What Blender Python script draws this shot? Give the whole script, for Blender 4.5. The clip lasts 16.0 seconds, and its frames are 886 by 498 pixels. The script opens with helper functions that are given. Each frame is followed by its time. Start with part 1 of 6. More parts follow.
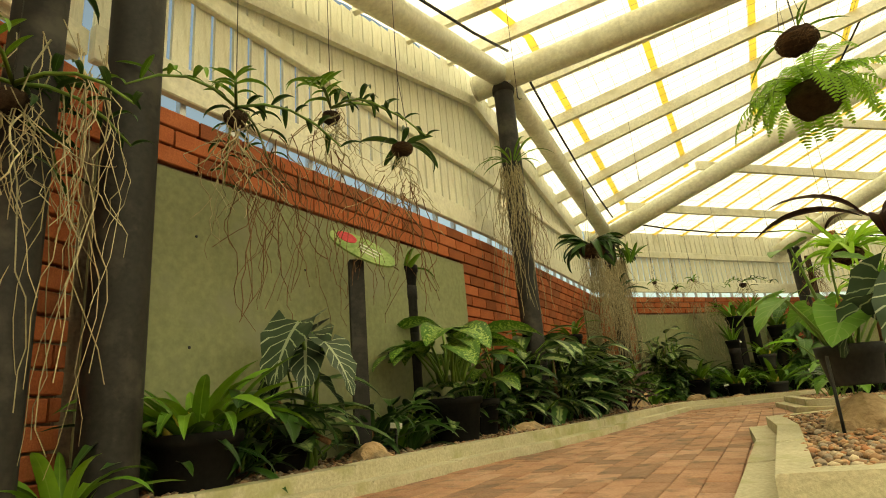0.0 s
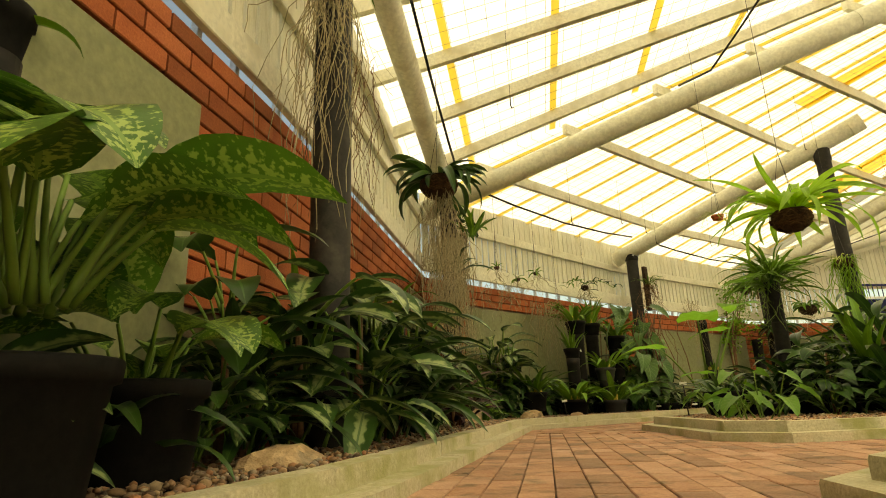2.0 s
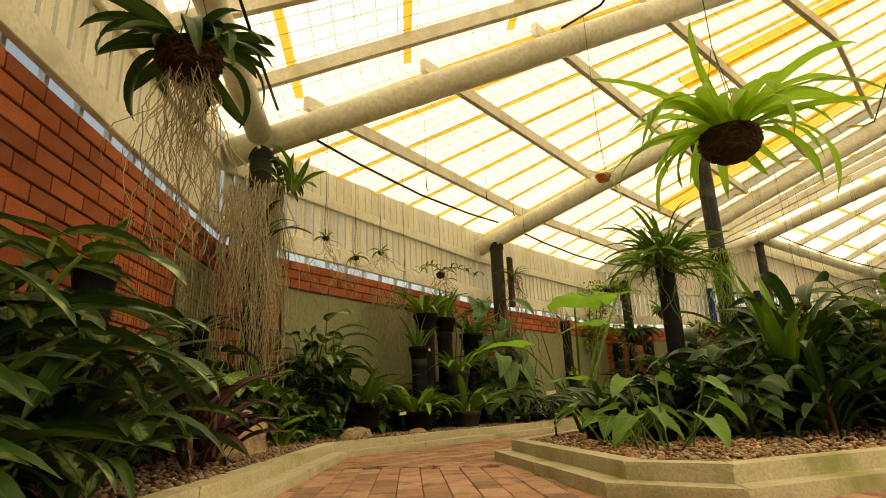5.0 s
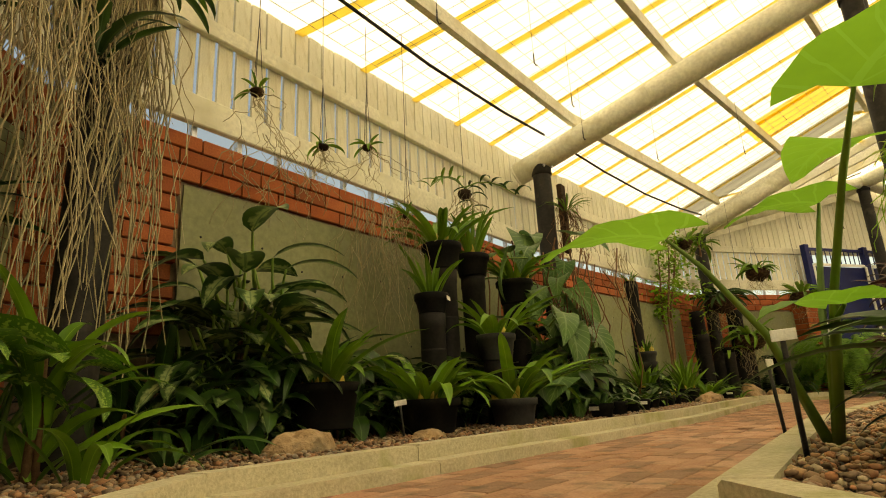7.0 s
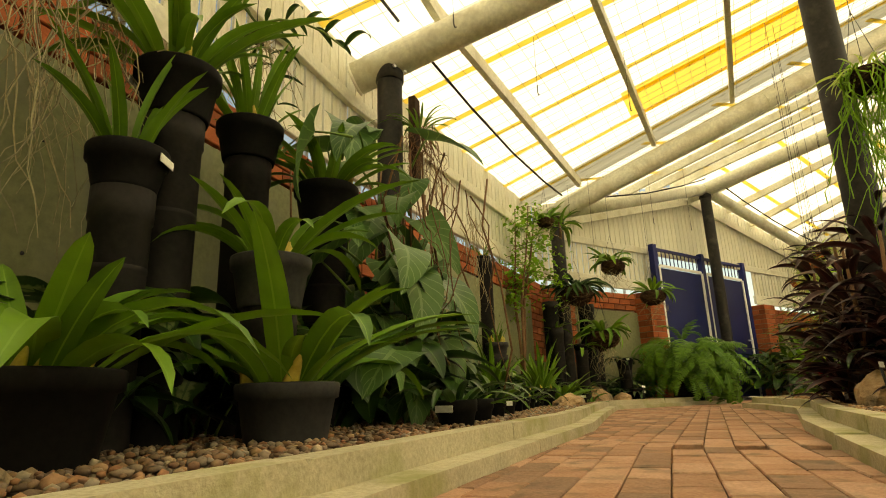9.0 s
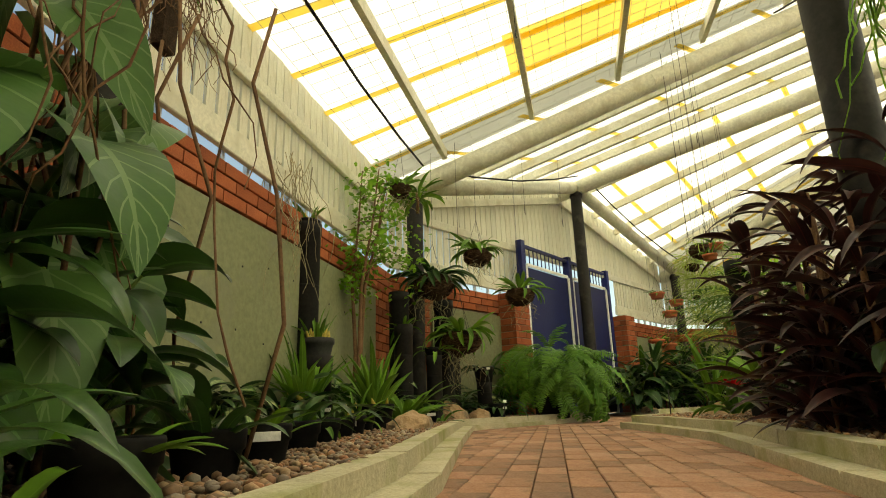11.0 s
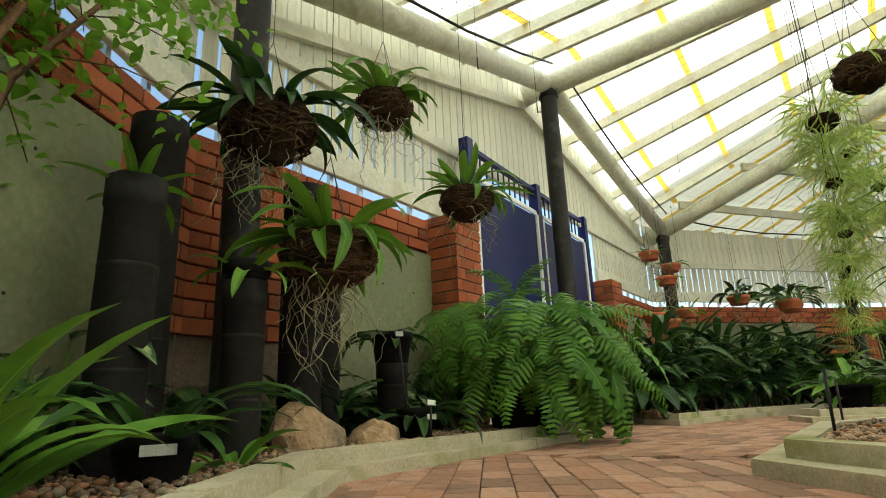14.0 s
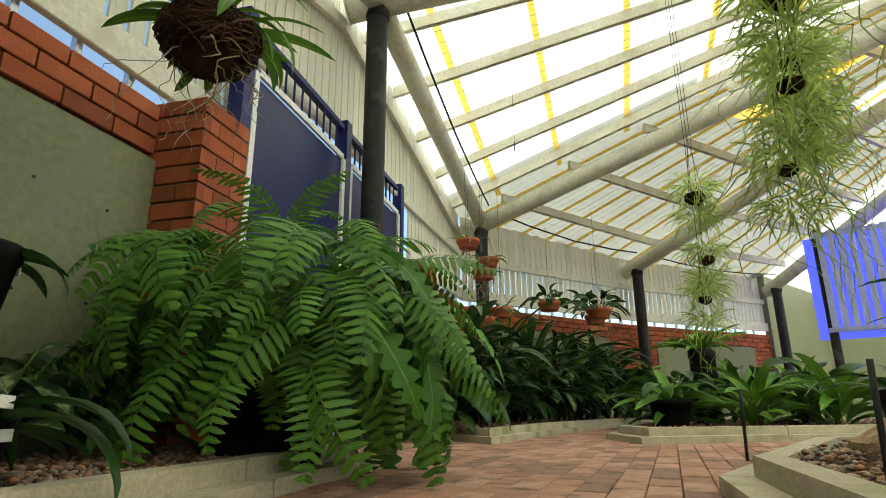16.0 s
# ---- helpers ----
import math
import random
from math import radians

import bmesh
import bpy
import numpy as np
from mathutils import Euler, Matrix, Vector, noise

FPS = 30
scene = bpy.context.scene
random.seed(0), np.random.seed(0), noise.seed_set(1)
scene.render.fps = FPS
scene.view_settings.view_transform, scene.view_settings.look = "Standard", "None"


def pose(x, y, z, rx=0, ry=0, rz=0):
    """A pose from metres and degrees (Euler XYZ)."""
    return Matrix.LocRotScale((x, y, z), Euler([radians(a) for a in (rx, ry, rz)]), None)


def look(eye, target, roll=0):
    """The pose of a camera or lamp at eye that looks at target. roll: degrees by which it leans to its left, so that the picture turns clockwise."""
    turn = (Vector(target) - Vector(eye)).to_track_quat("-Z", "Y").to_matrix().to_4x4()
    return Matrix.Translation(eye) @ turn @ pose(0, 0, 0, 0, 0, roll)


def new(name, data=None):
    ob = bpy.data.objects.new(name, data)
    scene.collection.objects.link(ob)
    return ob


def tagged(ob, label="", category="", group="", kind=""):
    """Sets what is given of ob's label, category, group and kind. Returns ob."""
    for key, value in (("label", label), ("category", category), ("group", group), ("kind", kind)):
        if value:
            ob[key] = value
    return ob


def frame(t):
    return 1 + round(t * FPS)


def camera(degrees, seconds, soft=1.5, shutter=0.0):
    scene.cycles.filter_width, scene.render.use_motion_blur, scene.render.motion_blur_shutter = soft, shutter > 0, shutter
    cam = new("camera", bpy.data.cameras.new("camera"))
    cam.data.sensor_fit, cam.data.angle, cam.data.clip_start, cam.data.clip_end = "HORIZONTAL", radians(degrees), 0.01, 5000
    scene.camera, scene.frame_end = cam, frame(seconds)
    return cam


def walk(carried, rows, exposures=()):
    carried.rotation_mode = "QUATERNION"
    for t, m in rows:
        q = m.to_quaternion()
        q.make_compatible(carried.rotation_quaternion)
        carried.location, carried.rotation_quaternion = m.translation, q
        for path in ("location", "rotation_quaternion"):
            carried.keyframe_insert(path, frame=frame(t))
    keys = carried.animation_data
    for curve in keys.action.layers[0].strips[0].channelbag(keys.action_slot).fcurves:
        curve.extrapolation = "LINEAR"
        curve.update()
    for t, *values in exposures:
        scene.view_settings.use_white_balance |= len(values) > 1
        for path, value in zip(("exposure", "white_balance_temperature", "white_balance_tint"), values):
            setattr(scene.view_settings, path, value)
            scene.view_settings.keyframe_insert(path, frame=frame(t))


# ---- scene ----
cam = camera(75.90, 16.0, soft=1.0)
PATH = [
    (0.0, 0.034, -0.038, 0.290, 105.43, 4.63, -0.50),
    (0.5, 0.070, 0.590, 0.260, 105.73, 4.25, -3.28),
    (1.0, 0.144, 1.239, 0.238, 106.06, 3.49, -8.21),
    (1.5, 0.293, 1.780, 0.232, 105.88, 2.74, -14.25),
    (2.0, 0.476, 2.206, 0.227, 105.57, 2.00, -19.99),
    (2.5, 0.574, 2.410, 0.215, 106.11, 1.36, -24.71),
    (3.0, 0.813, 2.829, 0.228, 106.11, 0.40, -31.93),
    (3.2, 0.911, 2.952, 0.240, 106.01, 0.67, -34.34),
    (5.3, 1.662, 3.679, 0.299, 105.24, 2.58, -33.25),
    (5.5, 1.814, 3.911, 0.298, 104.96, 2.64, -33.48),
    (6.0, 2.205, 4.516, 0.275, 104.81, 2.33, -31.57),
    (6.5, 2.522, 5.045, 0.263, 104.20, 2.19, -29.43),
    (7.0, 2.735, 5.386, 0.246, 104.97, 2.95, -30.53),
    (7.5, 2.950, 5.726, 0.239, 105.28, 2.63, -34.50),
    (8.0, 3.255, 6.070, 0.233, 105.38, 2.21, -38.37),
    (8.5, 3.600, 6.425, 0.207, 104.56, 2.27, -42.65),
    (9.0, 3.927, 6.723, 0.188, 104.69, 1.77, -47.43),
    (9.5, 4.276, 6.969, 0.179, 105.25, 1.74, -51.57),
    (10.0, 4.569, 7.167, 0.173, 105.38, 0.89, -55.69),
    (10.2, 4.695, 7.242, 0.175, 105.55, 1.08, -57.11),
    (12.3, 6.615, 7.889, 0.272, 105.14, 2.09, -64.86),
    (12.5, 6.812, 7.989, 0.274, 105.33, 2.42, -64.78),
    (13.0, 7.256, 8.190, 0.247, 105.81, 3.15, -63.79),
    (13.5, 7.819, 8.486, 0.229, 105.66, 2.76, -64.39),
    (14.0, 8.406, 8.694, 0.222, 105.65, 2.14, -67.76),
    (14.5, 8.891, 8.787, 0.228, 105.34, 1.38, -73.03),
    (15.0, 9.393, 8.883, 0.213, 104.99, 1.06, -78.91),
    (15.5, 9.657, 8.899, 0.207, 105.16, 0.95, -82.96),
    (16.0, 9.887, 8.916, 0.229, 105.73, 0.38, -87.84),
]
walk(cam, [(t, pose(x, y, z, rx, ry, rz)) for t, x, y, z, rx, ry, rz in PATH],
     exposures=[(0, 0.58, 11800, -6), (2.0, 0.56, 13500, 0), (3.0, 0.5, 15000, 3), (5.5, 0.43, 14500, 10), (7.0, 0.58, 14500, 6), (8.5, 0.68, 14200, 3), (9.2, 0.66, 13000, 2), (10.2, 0.66, 10800, 0), (12.5, 0.7, 8100, -6), (14.0, 0.9, 7100, -4), (15.0, 0.86, 7000, -3), (16.0, 0.74, 6900, -2)])

# ---------------------------------------------------------------- light
world = bpy.data.worlds.new("sky")
scene.world = world
world.use_nodes = True
wn = world.node_tree.nodes
sky = wn.new("ShaderNodeTexSky")
sky.sky_type = "NISHITA"
sky.sun_disc = False
sky.sun_elevation = radians(58)
sky.sun_rotation = radians(150)
wn["Background"].inputs["Strength"].default_value = 0.15
world.node_tree.links.new(sky.outputs[0], wn["Background"].inputs["Color"])
sun_data = bpy.data.lights.new("sun", "SUN")
sun_data.energy, sun_data.angle, sun_data.color = 5.0, radians(0.6), (1.0, 0.95, 0.86)
sun = new("sun", sun_data)
sun.matrix_world = look((9 + 6, -10, 20), (9, 0, 0))

# ---------------------------------------------------------------- materials
def mat(name):
    m = bpy.data.materials.new(name)
    m.use_nodes = True
    nt = m.node_tree
    return m, nt, nt.nodes["Principled BSDF"]


def ramp(nt, fac, stops):
    r = nt.nodes.new("ShaderNodeValToRGB")
    e = r.color_ramp.elements
    e[0].position, e[0].color = stops[0][0], (*stops[0][1], 1)
    e[1].position, e[1].color = stops[-1][0], (*stops[-1][1], 1)
    for p, c in stops[1:-1]:
        k = e.new(p)
        k.color = (*c, 1)
    nt.links.new(fac, r.inputs[0])
    return r.outputs[0]


def noise_tex(nt, scale, detail=4, coord="Object", rough=0.6):
    tc = nt.nodes.new("ShaderNodeTexCoord")
    n = nt.nodes.new("ShaderNodeTexNoise")
    n.inputs["Scale"].default_value, n.inputs["Detail"].default_value, n.inputs["Roughness"].default_value = scale, detail, rough
    nt.links.new(tc.outputs[coord], n.inputs["Vector"])
    return n.outputs[0]


def mixc(nt, fac, a, b, mode="MIX"):
    n = nt.nodes.new("ShaderNodeMix")
    n.data_type, n.blend_type = "RGBA", mode
    for sock, v in ((n.inputs[0], fac), (n.inputs[6], a), (n.inputs[7], b)):
        if isinstance(v, (int, float)):
            sock.default_value = v
        elif isinstance(v, tuple):
            sock.default_value = (*v, 1)
        else:
            nt.links.new(v, sock)
    return n.outputs[2]


def bump(nt, bsdf, height, strength=0.3, dist=0.01):
    b = nt.nodes.new("ShaderNodeBump")
    b.inputs["Strength"].default_value, b.inputs["Distance"].default_value = strength, dist
    nt.links.new(height, b.inputs["Height"])
    nt.links.new(b.outputs[0], bsdf.inputs["Normal"])


def surface(name, c1, c2, scale, rough=0.7, fine=60, strength=0.3, dist=0.01, per_object=0.0, per_island=False, stain=None, metal=0.0, coord="Object", spec=0.18):
    """A two-scale surface: colour mottling, fine relief, stains and a shade that varies from piece to piece."""
    m, nt, b = mat(name)
    col = ramp(nt, noise_tex(nt, scale, 5, coord), [(0.3, c1), (0.7, c2)])
    fine_n = noise_tex(nt, fine, 3, coord)
    col = mixc(nt, 0.35, col, ramp(nt, fine_n, [(0.3, tuple(0.6 * v for v in c1)), (0.7, tuple(min(1, 1.25 * v) for v in c2))]))
    if stain:
        col = mixc(nt, ramp(nt, noise_tex(nt, stain[1], 6, coord), [(0.52, (0, 0, 0)), (0.68, (1, 1, 1))]), col, stain[0])
    if per_object or per_island:
        if per_island:
            g = nt.nodes.new("ShaderNodeNewGeometry")
            rnd = g.outputs["Random Per Island"]
        else:
            g = nt.nodes.new("ShaderNodeObjectInfo")
            rnd = g.outputs["Random"]
        k = per_object
        col = mixc(nt, 1.0, col, ramp(nt, rnd, [(0, (1 - k, 1 - k, 1 - k)), (0.5, (1, 1 - k * 0.3, 1 - k * 0.5)), (1, (1 + k * 0.4, 1 + k * 0.4, 1 + k * 0.4))]), "MULTIPLY")
    nt.links.new(col, b.inputs["Base Color"])
    b.inputs["Roughness"].default_value, b.inputs["Metallic"].default_value, b.inputs["Specular IOR Level"].default_value = rough, metal, spec
    bump(nt, b, fine_n, strength, dist)
    return m


M_BRICK = surface("red_brick", (0.29, 0.075, 0.036), (0.42, 0.13, 0.06), 9, 0.85, 120, 0.4, 0.004, 0.35)
M_MORTAR = surface("mortar", (0.20, 0.14, 0.10), (0.30, 0.22, 0.16), 20, 0.95)
M_PANEL = surface("olive_sheet", (0.185, 0.196, 0.105), (0.235, 0.246, 0.135), 1.2, 0.55, 30, 0.05, 0.003, stain=((0.21, 0.215, 0.14), 2.9))
M_CREAM = surface("cream_paint", (0.70, 0.68, 0.54), (0.80, 0.78, 0.64), 3, 0.5, 40, 0.08, 0.003, 0.08, stain=((0.6, 0.57, 0.42), 5))
M_TUBE = surface("cream_tube_paint", (0.70, 0.69, 0.56), (0.80, 0.79, 0.66), 2, 0.4, 30, 0.05, 0.003, stain=((0.58, 0.55, 0.42), 4))
M_POST = surface("dark_grey_steel", (0.014, 0.013, 0.011), (0.030, 0.027, 0.024), 4, 0.6, 50, 0.15, 0.003, stain=((0.06, 0.054, 0.045), 6), spec=0.2)
M_CONC = surface("weathered_concrete", (0.38, 0.34, 0.23), (0.54, 0.49, 0.35), 5, 0.9, 90, 0.5, 0.006, stain=((0.29, 0.29, 0.13), 3.2))
M_PAVER = surface("clay_paver", (0.33, 0.175, 0.12), (0.47, 0.30, 0.215), 12, 0.8, 110, 0.5, 0.004, 0.4, stain=((0.20, 0.14, 0.10), 9))
M_PAVER_FAR = surface("clay_paver_joined", (0.33, 0.175, 0.12), (0.47, 0.30, 0.215), 12, 0.8, 110, 0.5, 0.004, 0.4, True, stain=((0.20, 0.14, 0.10), 9))
M_SAND = surface("joint_sand", (0.15, 0.11, 0.08), (0.22, 0.17, 0.12), 14, 0.95)
M_EARTH = surface("dark_soil", (0.02, 0.014, 0.010), (0.045, 0.032, 0.022), 14, 0.95)


def pebble_mat(name, dim):
    """River stones: each one its own brown, ochre, rust or grey, with fine grain."""
    m, nt, b = mat(name)
    g = nt.nodes.new("ShaderNodeNewGeometry")
    tones = [(0.0, (0.12, 0.075, 0.045)), (0.2, (0.30, 0.165, 0.085)), (0.4, (0.19, 0.145, 0.105)), (0.55, (0.40, 0.17, 0.08)), (0.72, (0.42, 0.28, 0.16)), (0.88, (0.24, 0.195, 0.15)), (1.0, (0.54, 0.44, 0.30))]
    col = ramp(nt, g.outputs["Random Per Island"], [(p, tuple(v * dim for v in c)) for p, c in tones])
    grain = noise_tex(nt, 90, 4)
    col = mixc(nt, 0.6, col, ramp(nt, grain, [(0.3, (0.55, 0.52, 0.5)), (0.7, (1.25, 1.22, 1.2))]), "MULTIPLY")
    nt.links.new(col, b.inputs["Base Color"])
    b.inputs["Roughness"].default_value = 0.7
    bump(nt, b, grain, 0.35, 0.004)
    return m


M_PEBBLE = pebble_mat("river_pebble", 0.85)
M_PALE_PEBBLE = pebble_mat("pale_river_pebble", 1.2)
M_ROCK = surface("sandstone_rock", (0.30, 0.19, 0.10), (0.54, 0.39, 0.25), 4, 0.9, 30, 0.7, 0.02, 0.2, stain=((0.16, 0.14, 0.10), 5))
M_POT = surface("black_plastic", (0.006, 0.006, 0.006), (0.013, 0.012, 0.011), 8, 0.6, 60, 0.05, 0.002, spec=0.06)
M_GREYPOT = surface("dark_grey_plastic", (0.03, 0.03, 0.03), (0.05, 0.05, 0.048), 8, 0.6, 60, 0.08, 0.002)
M_PIPE = surface("dark_drain_pipe", (0.012, 0.011, 0.010), (0.024, 0.022, 0.020), 5, 0.6, 50, 0.1, 0.003, spec=0.1)
M_TERRA = surface("terracotta_plastic", (0.42, 0.10, 0.05), (0.55, 0.16, 0.08), 8, 0.6, 60, 0.1, 0.002)
M_COIR = surface("brown_coir", (0.025, 0.014, 0.009), (0.085, 0.05, 0.03), 30, 0.95, 140, 1.0, 0.01)
M_ROOT = surface("pale_aerial_root", (0.30, 0.27, 0.17), (0.46, 0.42, 0.28), 12, 0.8, per_object=0.35, per_island=True)
M_TWIG = surface("brown_stem", (0.11, 0.055, 0.03), (0.22, 0.12, 0.065), 15, 0.85, 90, 0.5, 0.004)
M_BULB = surface("yellow_pseudobulb", (0.36, 0.30, 0.06), (0.55, 0.46, 0.12), 20, 0.5, per_object=0.3, per_island=True)
M_TAG = surface("white_tag", (0.72, 0.72, 0.66), (0.8, 0.8, 0.74), 10, 0.5)
M_WIRE = surface("dark_wire", (0.05, 0.05, 0.05), (0.08, 0.08, 0.075), 10, 0.5, metal=0.5)
M_MESHWIRE = surface("grey_wire", (0.42, 0.41, 0.36), (0.5, 0.49, 0.43), 10, 0.5)
M_CABLE = surface("black_cable", (0.02, 0.02, 0.02), (0.035, 0.034, 0.03), 10, 0.5)
M_DOOR = surface("navy_door_paint", (0.007, 0.011, 0.06), (0.010, 0.017, 0.09), 2, 0.35, 40, 0.05, 0.002)
M_NAVYPOST = surface("navy_steel", (0.008, 0.014, 0.09), (0.014, 0.02, 0.13), 2, 0.4)
M_WHITE = surface("white_frame_paint", (0.74, 0.74, 0.70), (0.82, 0.82, 0.78), 4, 0.45)
M_ZINC = surface("galvanised_bracket", (0.45, 0.47, 0.5), (0.6, 0.62, 0.65), 20, 0.4, metal=0.8)


def sheet_mat(name, colour, share):
    """Weathered translucent roof sheet: most of the daylight passes through it, scattered."""
    m, nt, b = mat(name)
    tr = nt.nodes.new("ShaderNodeBsdfTranslucent")
    mx = nt.nodes.new("ShaderNodeMixShader")
    dirt = ramp(nt, noise_tex(nt, 1.4, 5), [(0.3, tuple(v * 0.9 for v in colour)), (0.7, colour)])
    nt.links.new(dirt, tr.inputs["Color"])
    nt.links.new(dirt, b.inputs["Base Color"])
    b.inputs["Roughness"].default_value = 0.4
    mx.inputs[0].default_value = share
    nt.links.new(b.outputs[0], mx.inputs[1])
    nt.links.new(tr.outputs[0], mx.inputs[2])
    nt.links.new(mx.outputs[0], nt.nodes["Material Output"].inputs["Surface"])
    return m


M_SHEET = sheet_mat("translucent_roof_sheet", (0.97, 0.97, 0.93), 0.92)
M_YELLOW = sheet_mat("yellowed_sheet_lap", (0.96, 0.80, 0.34), 0.80)
M_ORANGE = sheet_mat("amber_roof_sheet", (0.95, 0.62, 0.14), 0.75)
# darker grey sheeting for the far bays and a few bay edges
M_GREYSHEET = sheet_mat("grey_roof_sheet", (0.46, 0.46, 0.40), 0.45)


def leaf_mat(name, dark, light, vein=None, veins=0.0, blotch=None, rough=0.45, through_share=0.18, patch=(5, 16, 0.45, 0.36, 0.46)):
    """Leaf: base green with per-leaf shade, mid-rib, side veins and blotches laid out along the blade."""
    m, nt, b = mat(name)
    info = nt.nodes.new("ShaderNodeObjectInfo")
    geo = nt.nodes.new("ShaderNodeNewGeometry")
    add = nt.nodes.new("ShaderNodeMath")
    add.operation = "ADD"
    nt.links.new(info.outputs["Random"], add.inputs[0])
    nt.links.new(geo.outputs["Random Per Island"], add.inputs[1])
    half = nt.nodes.new("ShaderNodeMath")
    half.operation = "FRACT"
    nt.links.new(add.outputs[0], half.inputs[0])
    col = mixc(nt, half.outputs[0], dark, light)
    col = mixc(nt, 0.3, col, ramp(nt, noise_tex(nt, 14, 4), [(0.3, tuple(v * 0.6 for v in dark)), (0.7, light)]))
    uv = nt.nodes.new("ShaderNodeUVMap")
    sep = nt.nodes.new("ShaderNodeSeparateXYZ")
    nt.links.new(uv.outputs[0], sep.inputs[0])

    def calc(op, a, c):
        n = nt.nodes.new("ShaderNodeMath")
        n.operation = op
        for i, v in enumerate((a, c)):
            if isinstance(v, (int, float)):
                n.inputs[i].default_value = v
            else:
                nt.links.new(v, n.inputs[i])
        return n.outputs[0]
    side = calc("ABSOLUTE", calc("SUBTRACT", sep.outputs[0], 0.5), 0)
    if blotch:
        bl = nt.nodes.new("ShaderNodeTexNoise")
        mp = nt.nodes.new("ShaderNodeMapping")
        mp.inputs["Scale"].default_value = (patch[0], patch[1], 1)
        nt.links.new(uv.outputs[0], mp.inputs["Vector"])
        nt.links.new(mp.outputs[0], bl.inputs["Vector"])
        bl.inputs["Scale"].default_value = 1.0
        spread = calc("SUBTRACT", bl.outputs[0], calc("MULTIPLY", side, patch[2]))
        col = mixc(nt, ramp(nt, spread, [(patch[3], (0, 0, 0)), (patch[4], (1, 1, 1))]), col, blotch)
    if vein:
        wave = calc("FRACT", calc("MULTIPLY", calc("SUBTRACT", sep.outputs[1], calc("MULTIPLY", side, 0.55)), veins or 1.0), 0)
        rib = calc("LESS_THAN", side, 0.035)
        lines = calc("LESS_THAN", wave, 0.12) if veins else 0.0
        f = calc("MAXIMUM", rib, lines)
        col = mixc(nt, f, col, vein)
    nt.links.new(col, b.inputs["Base Color"])
    b.inputs["Roughness"].default_value = rough
    b.inputs["Specular IOR Level"].default_value = 0.22
    tr = nt.nodes.new("ShaderNodeBsdfTranslucent")
    nt.links.new(mixc(nt, 0.5, col, tuple(min(1, v * 1.6) for v in light)), tr.inputs["Color"])
    mx = nt.nodes.new("ShaderNodeMixShader")
    mx.inputs[0].default_value = through_share
    nt.links.new(b.outputs[0], mx.inputs[1])
    nt.links.new(tr.outputs[0], mx.inputs[2])
    nt.links.new(mx.outputs[0], nt.nodes["Material Output"].inputs["Surface"])
    bump(nt, b, noise_tex(nt, 40, 2), 0.15, 0.004)
    return m


L_STRAP = leaf_mat("strap_leaf", (0.04, 0.12, 0.014), (0.15, 0.30, 0.036), (0.16, 0.30, 0.05))
L_DARK = leaf_mat("dark_glossy_leaf", (0.014, 0.042, 0.010), (0.04, 0.095, 0.02), (0.06, 0.13, 0.04), rough=0.28)
L_DIEFF = leaf_mat("spotted_leaf", (0.03, 0.10, 0.014), (0.08, 0.21, 0.03), (0.16, 0.29, 0.07), 0, (0.30, 0.43, 0.12), 0.35, patch=(9, 24, 0.35, 0.42, 0.50))
L_AGLO = leaf_mat("silver_centred_leaf", (0.016, 0.05, 0.012), (0.04, 0.10, 0.022), (0.12, 0.2, 0.08), 0, (0.30, 0.38, 0.17), 0.35, patch=(3, 7, 1.0, 0.24, 0.40))
L_ALOC = leaf_mat("white_veined_dark_leaf", (0.028, 0.05, 0.028), (0.05, 0.085, 0.045), (0.36, 0.42, 0.28), 7.0, None, 0.35)
L_TARO = leaf_mat("taro_leaf", (0.10, 0.27, 0.03), (0.17, 0.38, 0.05), (0.17, 0.39, 0.07), 6.0, None, 0.45, 0.6)
L_PHILO = leaf_mat("broad_vine_leaf", (0.028, 0.085, 0.02), (0.085, 0.18, 0.045), (0.13, 0.22, 0.08), 7.0, None, 0.4)
L_PURPLE = leaf_mat("burgundy_leaf", (0.016, 0.009, 0.009), (0.06, 0.02, 0.018), (0.10, 0.03, 0.025), rough=0.3, through_share=0.12)
L_LIME = leaf_mat("lime_leaf", (0.16, 0.34, 0.03), (0.28, 0.50, 0.07), (0.3, 0.5, 0.12), through_share=0.45)
L_FERN = leaf_mat("fern_leaf", (0.03, 0.095, 0.012), (0.13, 0.29, 0.035), (0.14, 0.28, 0.05), through_share=0.25)
L_PALE = leaf_mat("pale_spider_leaf", (0.24, 0.34, 0.07), (0.42, 0.52, 0.15), (0.46, 0.54, 0.22), through_share=0.5)
L_SHRUB = leaf_mat("small_shrub_leaf", (0.09, 0.24, 0.02), (0.22, 0.42, 0.05), (0.25, 0.42, 0.1), through_share=0.45)
L_STALK = leaf_mat("green_stalk", (0.10, 0.19, 0.04), (0.17, 0.28, 0.06), None)
L_RED = leaf_mat("scarlet_bract", (0.55, 0.01, 0.02), (0.75, 0.02, 0.04), None)


